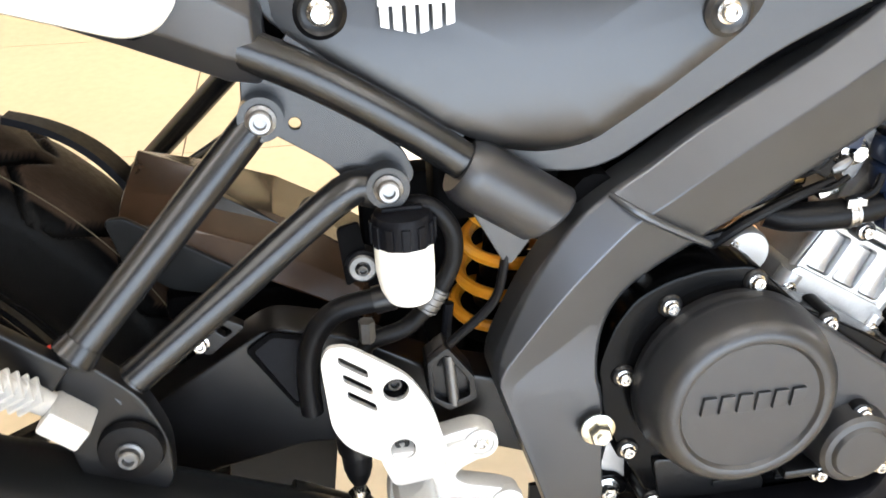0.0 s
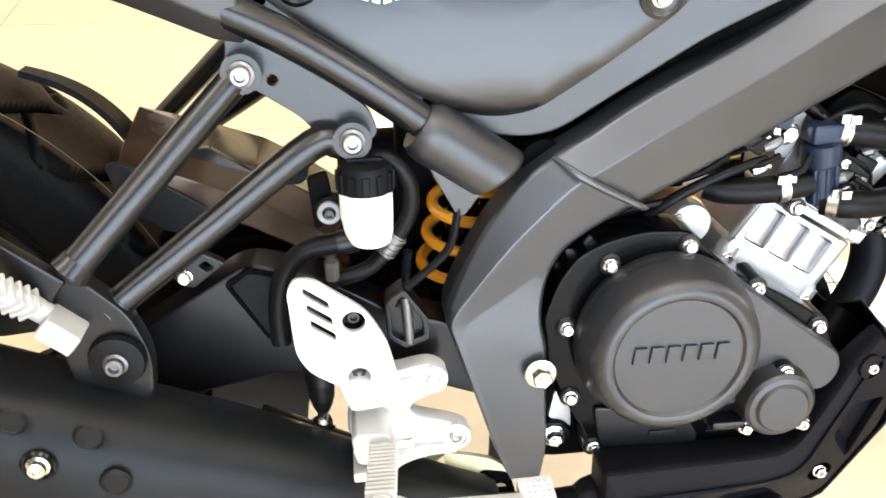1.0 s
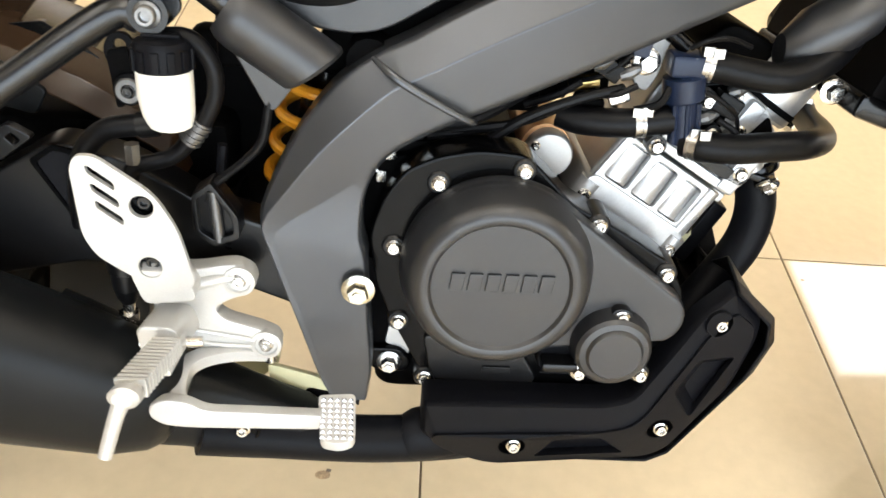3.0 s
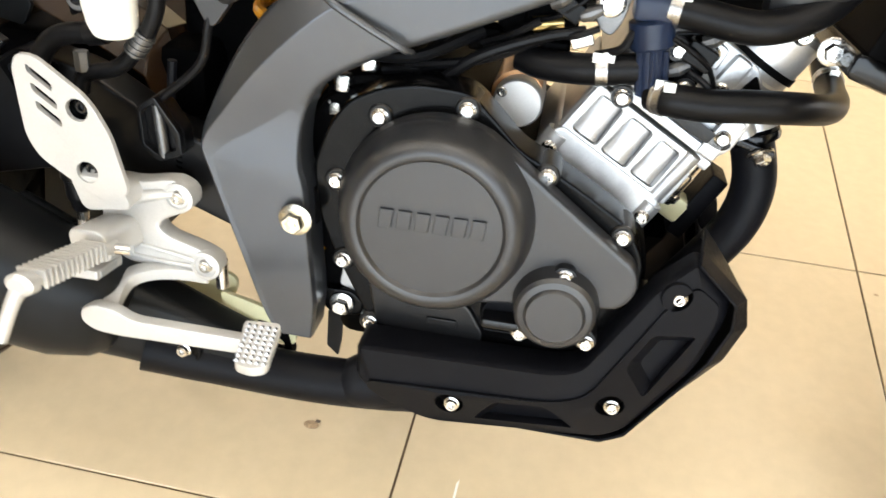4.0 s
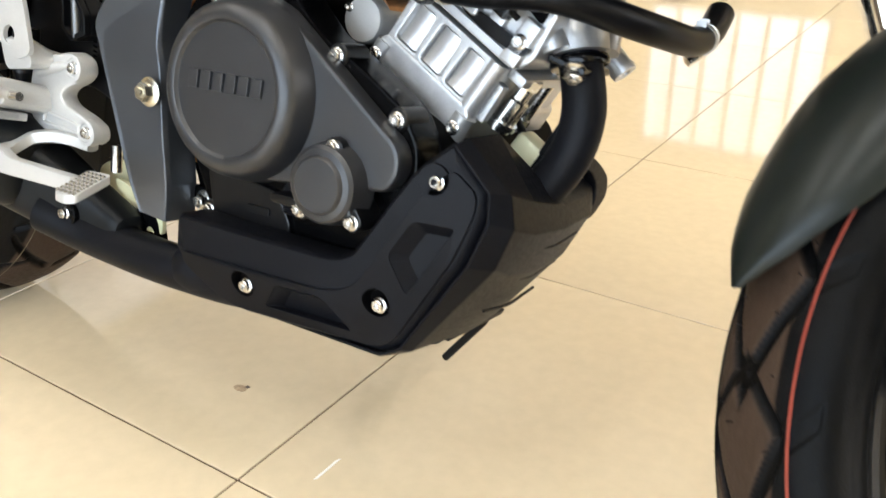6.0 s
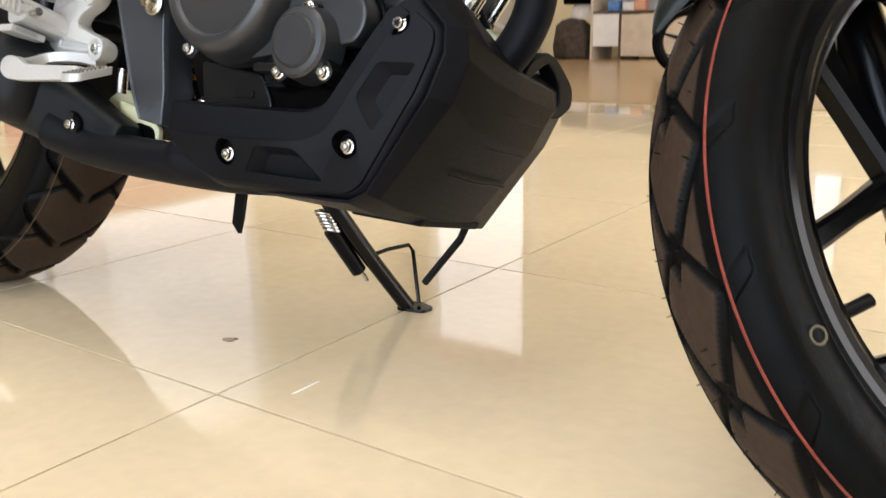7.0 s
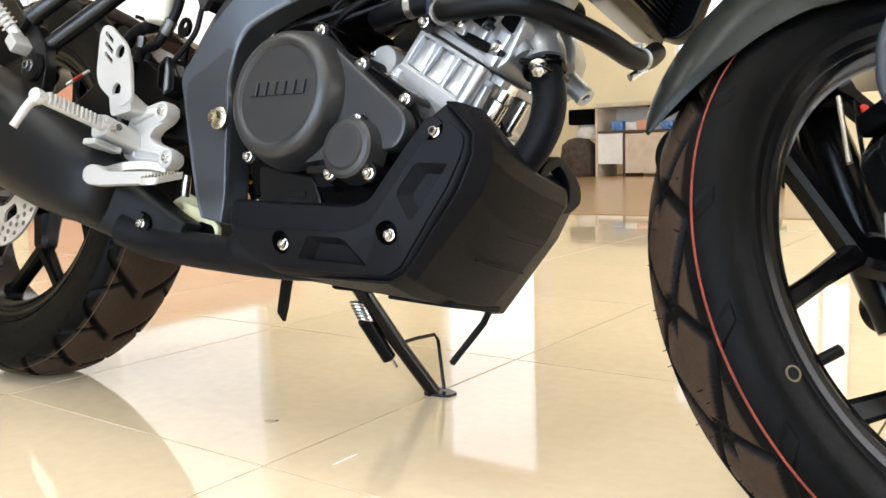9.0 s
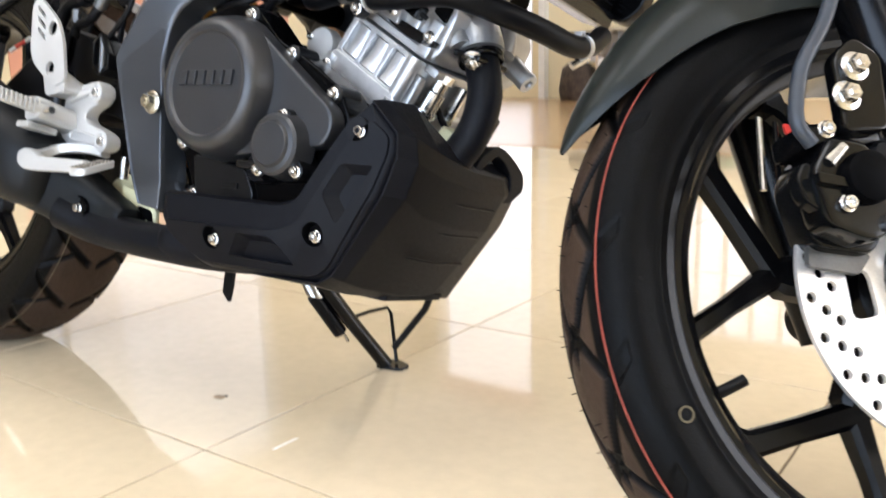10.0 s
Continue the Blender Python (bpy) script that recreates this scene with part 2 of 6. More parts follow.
def loft(rings, caps=True, closed=True, bm=None, bevel=0.0):
    bm = bmesh.new() if bm is None else bm
    rows = [[bm.verts.new(p) for p in ring] for ring in rings]
    n = len(rows[0])
    for a, b in zip(rows, rows[1:]):
        for i in range(n if closed else n - 1):
            j = (i + 1) % n
            bm.faces.new((a[i], a[j], b[j], b[i]))
    if caps and closed:
        bm.faces.new(rows[0])
        bm.faces.new(rows[-1])
    bmesh.ops.recalc_face_normals(bm, faces=bm.faces[:])
    soften(bm, bevel, 25)
    return bm


def curve(pts, n=6):
    """Catmull-Rom points through pts."""
    p = [Vector(q) for q in pts]
    p = [p[0] * 2 - p[1], *p, p[-1] * 2 - p[-2]]
    out = []
    for i in range(1, len(p) - 2):
        for j in range(n):
            t = j / n
            out.append(0.5 * (2 * p[i] + (p[i + 1] - p[i - 1]) * t + (2 * p[i - 1] - 5 * p[i] + 4 * p[i + 1] - p[i + 2]) * t * t
                              + (3 * p[i] - p[i - 1] - 3 * p[i + 1] + p[i + 2]) * t ** 3))
    return [*out, p[-2]]


def tube(pts, r, n=14, smooth=6, bm=None, hollow=False):
    """A round bar along pts; r: one radius or one for each of pts."""
    bm = bmesh.new() if bm is None else bm
    line = curve(pts, smooth) if smooth else [Vector(p) for p in pts]
    rad = [r] * len(line)
    if isinstance(r, (list, tuple)):
        rad = list(np.interp(np.linspace(0, len(pts) - 1, len(line)), range(len(pts)), r))
    up, rings = None, []
    for i, p in enumerate(line):
        d = (line[min(i + 1, len(line) - 1)] - line[max(i - 1, 0)]).normalized()
        if up is None:
            up = d.orthogonal().normalized()
        up = (up - d * up.dot(d)).normalized()
        side = d.cross(up)
        rings.append([p + (up * math.cos(a) + side * math.sin(a)) * rad[i] for a in (2 * math.pi * k / n for k in range(n))])
    return loft(rings, bm=bm)


def lathe(profile, n=48, bm=None, centre=(0, 0, 0), axis=(0, -1, 0)):
    """A turned piece: profile of (radius, distance along axis from centre)."""
    bm = bmesh.new() if bm is None else bm
    d = Vector(axis).normalized()
    up = d.orthogonal().normalized()
    side = d.cross(up)
    c = Vector(centre)
    rows = []
    for r, h in profile:
        if r < 0.01:
            rows.append([bm.verts.new(c + d * h)])
        else:
            rows.append([bm.verts.new(c + d * h + (up * math.cos(a) + side * math.sin(a)) * r) for a in (2 * math.pi * k / n for k in range(n))])
    for a, b in zip(rows, rows[1:]):
        for i in range(n):
            j = (i + 1) % n
            if len(a) == 1 and len(b) == 1:
                continue
            if len(a) == 1:
                bm.faces.new((a[0], b[i], b[j]))
            elif len(b) == 1:
                bm.faces.new((a[i], a[j], b[0]))
            else:
                bm.faces.new((a[i], a[j], b[j], b[i]))
    bmesh.ops.recalc_face_normals(bm, faces=bm.faces[:])
    return bm


def block(x0, x1, y0, y1, z0, z1, bevel=1.0, bm=None, m=None):
    bm = bmesh.new() if bm is None else bm
    b2 = bmesh.new()
    bmesh.ops.create_cube(b2, size=1)
    for v in b2.verts:
        v.co = Vector(((x0 + x1) / 2 + v.co.x * (x1 - x0), (y0 + y1) / 2 + v.co.y * (y1 - y0), (z0 + z1) / 2 + v.co.z * (z1 - z0)))
    soften(b2, bevel)
    if m:
        bmesh.ops.transform(b2, matrix=m, verts=b2.verts[:])
    me = bpy.data.meshes.new("tmp")
    b2.to_mesh(me)
    b2.free()
    bm.from_mesh(me)
    bpy.data.meshes.remove(me)
    return bm


def as_mesh(name, bm, material, sharp=32, scale=0.001):
    me = bpy.data.meshes.new(name)
    for v in bm.verts:
        v.co *= scale
    bm.to_mesh(me)
    bm.free()
    me.shade_smooth()
    me.set_sharp_from_angle(angle=radians(sharp))
    for one in material if isinstance(material, (list, tuple)) else [material]:
        me.materials.append(one)
    return me


def part(name, bm, material, parent, label="", m=None, sharp=32):
    """One mesh under a thing or a part. bm: a bmesh in millimetres, or a mesh that is shared."""
    ob = new(name, bm if isinstance(bm, bpy.types.Mesh) else as_mesh(name, bm, material, sharp))
    ob.parent = parent
    if m:
        ob.matrix_local = m
    if not isinstance(bm, bpy.types.Mesh) and len(ob.data.vertices) > 40:
        ob.modifiers.new("even_shading", "WEIGHTED_NORMAL").keep_sharp = True
    return tagged(ob, label)


def thing(name, m, label, category, group="", kind=""):
    ob = new(name)
    ob.empty_display_size = 0.1
    ob.matrix_world = m
    return tagged(ob, label, category, group, kind)


def bolt_mesh(r, material, socket=True):
    """A flanged cap screw: washer face, head with a socket or a hexagon."""
    if socket:
        bm = lathe([(0, 0), (r * 1.25, 0), (r * 1.3, 0.25 * r), (r * 1.0, 0.4 * r), (r * 0.98, 1.0 * r), (r * 0.85, 1.15 * r), (r * 0.55, 1.15 * r), (r * 0.5, 0.6 * r), (0, 0.55 * r)], 20)
    else:
        bm = lathe([(0, 0), (r * 1.6, 0), (r * 1.65, 0.3 * r), (r * 1.2, 0.5 * r), (0, 0.5 * r)], 24)
        lathe([(0, 0.4 * r), (r * 1.08, 0.4 * r), (r * 1.08, 1.3 * r), (r * 0.95, 1.5 * r), (r * 0.55, 1.5 * r), (r * 0.5, 1.75 * r), (0, 1.8 * r)], 6, bm=bm)
    return as_mesh("bolt", bm, material)


BOLT_SMALL = bolt_mesh(5.2, STEEL)
BOLT_MEDIUM = bolt_mesh(6.5, STEEL)
BOLT_HEX = bolt_mesh(7.0, STEEL, False)
BOLT_GOLD = bolt_mesh(8.5, GOLD, False)
BOLT_TINY = bolt_mesh(3.4, STEEL)
BOLT_LARGE = bolt_mesh(7.6, WASHER)


def bolt(parent, x, y, z, mesh=None, axis=(0, -1, 0), label=""):
    turn = Vector((0, -1, 0)).rotation_difference(Vector(axis)).to_matrix().to_4x4()
    return part("bolt", mesh or BOLT_SMALL, None, parent, label, Matrix.Translation((x / 1000, y / 1000, z / 1000)) @ turn)


# ---- the room ----
def room_box(name, x0, x1, y0, y1, z0, z1, material, label, category, bevel=0.0, parent=None):
    bm = block(x0 * 1000, x1 * 1000, y0 * 1000, y1 * 1000, z0 * 1000, z1 * 1000, bevel * 1000)
    ob = part(name, bm, material, parent, label)
    if parent is None:
        tagged(ob, label, category, kind="structure")
    return ob


floor = room_box("floor", WEST - 0.2, EAST + 0.2, SOUTH - 0.2, NORTH + 0.2, -0.2, -0.0025, GROUT, "cream polished tile floor with thin dark joints", "floor")
room_box("floor_back", WEST, EAST, 3.6, NORTH, -0.002, 0.004, BACKFLOOR, "brown polished floor at the back of the showroom", "floor")
room_box("floor_front", WEST, EAST, SOUTH, -3.001, -0.002, 0.0, TILE, "cream polished floor by the shop front", "floor")
room_box("ceiling", WEST - 0.2, EAST + 0.2, SOUTH - 0.2, NORTH + 0.2, CEIL, CEIL + 0.2, CEILING, "plain cream ceiling", "ceiling")


# ground out of view, added as a bright surface for low reflections
room_box("pavement", -40, 40, -40, SOUTH - 0.21, -0.2, -0.03, PAVING, "unseen pale ground outside, added for reflections on the bike", "pavement")


def wall_with_openings(name, axis, where, a0, a1, openings, label, thick=0.2, material=None):
    """A wall along x (axis 'y' = where) or y (axis 'x' = where), with openings (a, b, z0, z1) through it."""
    bm = bmesh.new()
    cuts = sorted({a0, a1, *(o[0] for o in openings), *(o[1] for o in openings)})
    for p, q in zip(cuts, cuts[1:]):
        gaps = sorted((o[2], o[3]) for o in openings if o[0] <= p and q <= o[1])
        z = 0.0
        for g0, g1 in [*gaps, (CEIL, CEIL)]:
            if g0 > z:
                if axis == "y":
                    block(p * 1000, q * 1000, where * 1000, (where + thick) * 1000, z * 1000, g0 * 1000, 0, bm)
                else:
                    block((where - thick) * 1000, where * 1000, p * 1000, q * 1000, z * 1000, g0 * 1000, 0, bm)
            z = g1
    return tagged(part(name, bm, material or WALL, None), label, "wall", kind="structure")


def window(name, axis, where, a0, a1, z0, z1, cols, rows, label, clear=False, sky=None):
    """White frame with bars and panes in an opening; the panes themselves glow unless clear."""
    w = new(name)
    tagged(w, label, "window", kind="structure")
    along = (lambda a, d, z: (a * 1000, (where + d) * 1000, z * 1000)) if axis == "y" else (lambda a, d, z: ((where - d) * 1000, a * 1000, z * 1000))

    def bar(pname, p, q, d0, d1, s, e, material):
        lo, hi = along(p, d0, s), along(q, d1, e)
        part(pname, block(min(lo[0], hi[0]), max(lo[0], hi[0]), min(lo[1], hi[1]), max(lo[1], hi[1]), min(lo[2], hi[2]), max(lo[2], hi[2]), 0), material, w).visible_shadow = not (clear and pname == "window_pane")

    t = 0.05
    for p, q, s, e in ((a0, a0 + t, z0, z1), (a1 - t, a1, z0, z1), (a0 + t, a1 - t, z0, z0 + t), (a0 + t, a1 - t, z1 - t, z1)):
        bar("window_frame", p, q, 0.04, 0.11, s, e, WHITEFRAME)
    for i in range(1, cols):
        x = a0 + (a1 - a0) * i / cols
        bar("window_bar", x - 0.025, x + 0.025, 0.045, 0.105, z0 + t, z1 - t, WHITEFRAME)
    for i in range(cols):
        for j in range(rows):
            x0, x1 = a0 + (a1 - a0) * i / cols + 0.03, a0 + (a1 - a0) * (i + 1) / cols - 0.03
            s, e = z0 + (z1 - z0) * j / rows + 0.03, z0 + (z1 - z0) * (j + 1) / rows - 0.03
            bar("window_pane", x0, x1, 0.12, 0.13, s, e, GLASS if clear else sky or SKYPANE)
    return w


wall_with_openings("wall_north", "y", NORTH, WEST, EAST, [(-6.7, -5.1, 0.25, 4.55), (-3.1, -1.0, 1.25, 3.0)], "cream yellow painted back wall with windows")
wall_with_openings("wall_west", "x", WEST, SOUTH, NORTH, [(1.2, 6.55, 1.45, 4.5)], "cream painted side wall round two glowing panels")
wall_with_openings("wall_east", "x", EAST + 0.2, SOUTH, NORTH, [(0.5, 6.0, 0.4, 3.2)], "cream painted side wall with an added window")
# wall out of view, kept dark so the bike mirrors less light
wall_with_openings("wall_south", "y", SOUTH - 0.2, WEST, EAST, [(-1.8, 3.6, 0.06, 3.5)], "unseen wall round the shop front, dark to dim reflections", material=DIMWALL)
window("window_1", "y", NORTH, -6.7, -5.1, 0.25, 4.55, 1, 1, "tall white-framed bright glass door panel")
window("window_2", "y", NORTH, -3.1, -1.0, 1.25, 3.0, 6, 1, "white-barred window in the back wall")
# no real window: glowing panels take the place of a pale lit wall
window("west_glow_panels", "x", WEST, 1.2, 6.55, 1.45, 4.5, 2, 1, "white-framed glowing panels in place of a pale lit wall", sky=WALLGLOW)
window("window_4", "y", SOUTH - 0.2, -1.8, 3.6, 0.06, 3.5, 2, 1, "wide glass shop front with white frames", True)
# out of view, made up to bring more light to floor and back wall
window("added_window_east", "x", EAST + 0.2, 0.5, 6.0, 0.4, 3.2, 3, 1, "unseen side window added to brighten the floor and back")
room_box("wall_panel", WEST, WEST + 0.012, 3.6, 7.2, 0.1, 1.45, SALMON, "salmon painted band below the glowing panels", "trim")
room_box("wall_panel", -6.8, -5.0, NORTH - 0.012, NORTH - 0.001, 4.31, 4.58, SALMON, "salmon painted band above the glass panel", "trim")


def ceiling_light(x, y, lx, ly):
    t = thing("ceiling_light", pose(x, y, CEIL), "flat white rectangular ceiling light panel, switched on", "light", "ceiling light panels")
    part("frame", plate(rounded([(-lx / 2 - 25, -ly / 2 - 25), (lx / 2 + 25, -ly / 2 - 25), (lx / 2 + 25, ly / 2 + 25), (-lx / 2 - 25, ly / 2 + 25)], 8), 0, 30, 2,
                        holes=[[(-lx / 2, -ly / 2), (lx / 2, -ly / 2), (lx / 2, ly / 2), (-lx / 2, ly / 2)]]), WHITEFRAME, t, m=pose(0, 0, 0, -90))
    part("diffuser", block(-lx / 2 + 1, lx / 2 - 1, -ly / 2 + 1, ly / 2 - 1, -22, -12, 1), LAMP, t)


for gy, ln in ((8.38, 2050), (6.38, 1850), (5.1, 470)):
    ceiling_light(0.3, gy, 1000, ln)
ceiling_light(4.4, 5.3, 1200, 1500)
# six more panels, unseen, added to light the bike from above
for gx in (-2.6, 0.37, 3.4):
    for gy in (-2.9, -0.9):
        ceiling_light(gx, gy, 1000, 1600)

# ---- the motorcycle: leans on its side stand, front wheel turned to the left ----
bike = thing("motorcycle", pose(0, 0.108, 0, -13, 0, 1.7), "matte black motorcycle with silver footrest, leaning on its side stand", "motorcycle")


def mirrored(pts):
    return [(x, -y, z) for x, y, z in pts]


# main frame spars: beams of five-sided section from the steering head down to the swingarm pivot
# stations: front edge x, z; rear edge x, z; outer y; places of the two creases between the edges, from the rear
SPAR = [
    (430, 705, 385, 800, -68, 0.36, 0.93), (330, 664, 262, 748, -92, 0.36, 0.93), (260, 640, 190, 714, -108, 0.36, 0.93), (160, 598, 100, 668, -131, 0.36, 0.93),
    (60, 557, 8, 628, -154, 0.36, 0.93), (8, 537, -38, 604, -166, 0.36, 0.93), (-26, 522, -66, 590, -172, 0.36, 0.93), (-52, 506, -98, 565, -176, 0.40, 0.92),
    (-66, 485, -126, 528, -178, 0.32, 0.90), (-71, 461, -150, 482, -178, 0.18, 0.60), (-71, 434, -160, 452, -178, 0.05, 0.24), (-66, 412, -154, 425, -177, 0.04, 0.10),
    (-63, 350, -127, 346, -175, 0.04, 0.12), (-60, 302, -112, 300, -172, 0.04, 0.12), (-64, 264, -98, 270, -169, 0.04, 0.12),
]


TUCK = 0.06


def spar(side):
    rings = []
    for x0, z0, x1, z1, y, c, d in curve(SPAR, 3):
        at = lambda q, dy: (x1 + (x0 - x1) * q, y + dy, z1 + (z0 - z1) * q)
        fall = 17 * (d - c)
        x1, z1 = x1 + (x0 - x1) * TUCK, z1 + (z0 - z1) * TUCK
        ring = [(x1, y + 46, z1), (x1, y + 16, z1), at(0.03, 3 + 26 * c), at(c, 0), at(d, fall), at(max(d + 0.02, 0.965), 1.0 + fall + 6 * (0.96 - d)), at(1.0, 13), at(1.0, 46)]
        rings.append([(px, py * side, pz) for px, py, pz in ring])
    bm = loft(rings)
    soften(bm, 3.0, 4, 3)
    return bm


main_frame = part("main_frame", spar(1), FRAME, bike, "satin dark grey box-section frame spar", sharp=12)
part("main_frame", spar(-1), FRAME, bike, "satin dark grey box-section frame spar")
# weld seam across the spar
seam = [(-66, -160, 584), (-55, -170, 577), (-42, -174, 569), (-14, -172, 553), (8, -168, 541), (14, -160, 537)]
part("weld_seam", tube(seam, [2.0, 3.2, 3.6, 3.2, 3.0, 2.4], 10), FRAME, main_frame)
for sy in (-1, 1):
    part("head_tube" if sy < 0 else "head_gusset", lathe([(0, -70), (34, -70), (36, -60), (36, 60), (34, 70), (0, 70)], 32, centre=(420, 0, 765), axis=(-0.43, 0, 0.9)) if sy < 0
         else block(330, 420, -70, 70, 720, 770, 6), FRAME, bike)
# pivot nut, gold, with its washer
bolt(main_frame, -73, -176, 392, BOLT_GOLD, label="yellow zinc pivot nut")
part("cross_member", tube([(-75, -150, 392), (-75, 150, 392)], 20, smooth=0), DARK, bike)
part("cross_member", tube([(-70, -140, 575), (-70, 140, 575)], 18, smooth=0), DARK, bike)
part("foot_bracket", plate(rounded([(-122, 268), (-92, 262), (-84, 232), (-100, 222), (-118, 236)], 8), -150, -138, 1, holes=[circle(-101, 243, 7, 16)]), DARK, bike)

# swingarm: two arms, brace, recessed panel
ARM = [(-95, 418), (-195, 448), (-262, 488), (-318, 502), (-400, 452), (-520, 378), (-640, 352), (-742, 362), (-744, 314), (-640, 300), (-520, 312), (-408, 370), (-300, 395), (-180, 378), (-95, 345)]
ARM_LEFT = [(x, min(z, 440 + 0.1 * x)) for x, z in ARM]
part("swingarm", plate(rounded(ARM, 14), -152, -112, 4), COVER, bike, "satin black swingarm")
part("swingarm", plate(rounded(ARM_LEFT, 10), 112, 152, 4), COVER, bike, "satin black swingarm")
# two made-up dark blocks that keep the gaps beside the spring black
part("gap_filler_swingarm", block(-410, -196, -62, 62, 396, 490, 14), DARK, bike)
part("gap_filler_spring", block(-240, -128, -12, 24, 340, 562, 10), DARK, bike)
part("swingarm_brace", block(-280, -190, -114, 114, 372, 425, 10), COVER, bike)
# added block, sized to the camera's view, for the rear tyre's front edge
part("tyre_edge_filler", block(-70, 26, -66, 66, -62, 62, 2, m=Matrix.Translation((-306, 0, 322)) @ pose(0, 0, 0, 0, 8, 0)), SHIELD, bike, "dark block added in place of the rear tyre's front edge")
REC = rounded([(-336, 486), (-316, 500), (-282, 491), (-294, 432), (-304, 431)], 4)
part("swingarm_panel", plate(REC, -154.5, -151.6, 0.8), BLACK, bike, "triangular panel with a raised rim")
ins = rounded([(-330, 484), (-315, 495), (-287, 488), (-297, 437), (-304, 436)], 4)
part("panel_rim", plate(REC, -156, -153, 0.6, holes=[ins]), DARK, bike)
part("chain_adjuster", block(-720, -670, -160, -150, 312, 350, 3), STEEL, bike)

# subframe: rails, sleeves, gusset plates, struts, on both sides
for sy in (1, -1):
    f = (lambda p: p) if sy > 0 else mirrored
    rail = part("subframe_rail", tube(f([(-130, -160, 588), (-230, -163, 662), (-312, -165, 708), (-420, -160, 742), (-560, -140, 780)]), 13.5, 18), TUBE, bike, "satin black tubular subframe rail")
    # the sleeve ends in a slanting cut along the spar
    rings = []
    for k, r, slant in ((-6, 20, 0), (0, 23.5, 0), (8, 25, 0), (40, 25.5, 0), (69, 26, 1), (72, 24, 1)):
        ring = []
        for c, d in circle(0, 0, r, 36):
            s = k + slant * c * 0.36
            ring.append((-169 + 0.813 * s + 0.582 * c, (-158 + 0.08 * s + d), 612 - 0.582 * s + 0.813 * c))
        rings.append(ring)
    part("rail_sleeve", loft([f(ring) for ring in rings]), MATTE, bike)
    part("gusset_plate", plate(rounded([(-311, 694), (-292, 692), (-212, 632), (-204, 612), (-216, 600), (-246, 606), (-262, 626), (-300, 652), (-314, 664)], 7), (-162) * sy, (-156) * sy, 1.2, holes=[circle(-281, 655, 4, 16)]), TUBE, bike)
    part("sleeve_tip", plate(rounded([(-168, 584), (-145, 541), (-139, 541), (-125, 560), (-130, 590)], [4, 3, 3, 4, 4]), (-168) * sy, (-158) * sy, 1.5), MATTE, bike)
    for top, low, bend in (((-301, -166, 664), (-428, -230, 540), 0.03), ((-225, -163, 611), (-412, -212, 500), 0.16)):
        d = Vector(low) - Vector(top)
        a, b = Vector(top) + d * 0.05, Vector(top) + d * (1.0 if sy > 0 else 1.5)
        c = Vector(top) + d * max(bend, 0.07) + Vector((0, 0, 14 if bend > 0.1 else 0))
        strut = part("hanger_strut", tube(f([tuple(a), tuple(c), tuple(c.lerp(b, 0.5)), tuple(b)]), 12, 20, smooth=5), TUBE, bike, "satin black hanger tube")
        part("strut_end", tube(f([(top[0], -150, top[2]), (top[0], -179, top[2])]), 14.5, 24, smooth=0), TUBE, strut)
        if sy > 0:
            part("weld_foot", tube([tuple(b - d * 0.06), tuple(b), tuple(b + d * 0.02)], [13, 15, 9], 16, smooth=3), TUBE, strut)
            bolt(strut, top[0], -179, top[2], BOLT_LARGE)
part("rail_bracket", block(-190, -140, -128, -92, 560, 652, 6), DARK, bike)
# hanger lug at the foot of the struts, with the silencer mount
part("hanger_lug", plate(rounded([(-446, 536), (-424, 534), (-394, 502), (-383, 468), (-386, 430), (-404, 420), (-436, 430), (-446, 462), (-446, 500)], 12), -226, -208, 2.5), COVER, bike)
mount = part("silencer_mount", lathe([(0, 0), (20, 0), (21.5, 3), (20, 8), (13, 9), (0, 9)], 32, centre=(-407, -226, 467)), RUBBER, bike, "round rubber silencer mount")
bolt(mount, -407, -235, 467, bolt_mesh(7, BRACKET))

# folded passenger footrest beside the lug
pillion = part("passenger_peg", loft([[(x + c * 6, y + d * 8, z + c * 6) for c, d in circle(0, 0, 1, 18)] for x, y, z in ((-446, -236, 512), (-452, -244, 524), (-484, -286, 578), (-488, -292, 584))]), SILVER, bike, "silver ribbed passenger footrest, folded up")
for k in range(10):
    q = k / 10
    part("peg_rib", block(-9, 9, -9, 9, -1.3, 1.3, 0.7, m=Matrix.Translation((-453 - 31 * q, -246 - 42 * q, 526 + 52 * q)) @ pose(0, 0, 0, 40, -25, 0)), SILVER, pillion)
part("peg_block", block(-14, 14, -17, 17, -9, 9, 2.5, m=Matrix.Translation((-438, -234, 500)) @ pose(0, 0, 0, 0, 42, 0)), SILVER, pillion)
part("peg_hanger", block(-86, 20, -6, 6, -13, 13, 3, m=Matrix.Translation((-452, -232, 540)) @ pose(0, 0, 0, 0, 40, 0)), COVER, pillion)

# side panel with its trim, two bolts and the badge
def bulge(x, z):
    a = max(0.0, 1 - ((x + 120) / 230) ** 2)
    b = max(0.0, 1 - ((z - 682) / 70) ** 4) if z < 682 else 1 - 0.6 * ((z - 682) / 90) ** 2
    return -20 * a ** 0.6 * b + 0.10 * (z - 660)


PAN = rounded([(-292, 770), (-288, 712), (-245, 684), (-178, 641), (-146, 624), (-114, 616), (-84, 620), (-17, 664), (30, 694), (44, 712), (50, 770)], [5, 16, 30, 20, 24, 26, 24, 20, 18, 10, 5], 5)
TRIM = rounded([(-304, 775), (-298, 720), (-250, 686), (-184, 642), (-120, 598), (-66, 594), (-8, 630), (62, 672), (150, 712), (170, 775)], [5, 16, 20, 20, 20, 24, 20, 18, 10, 5], 5)


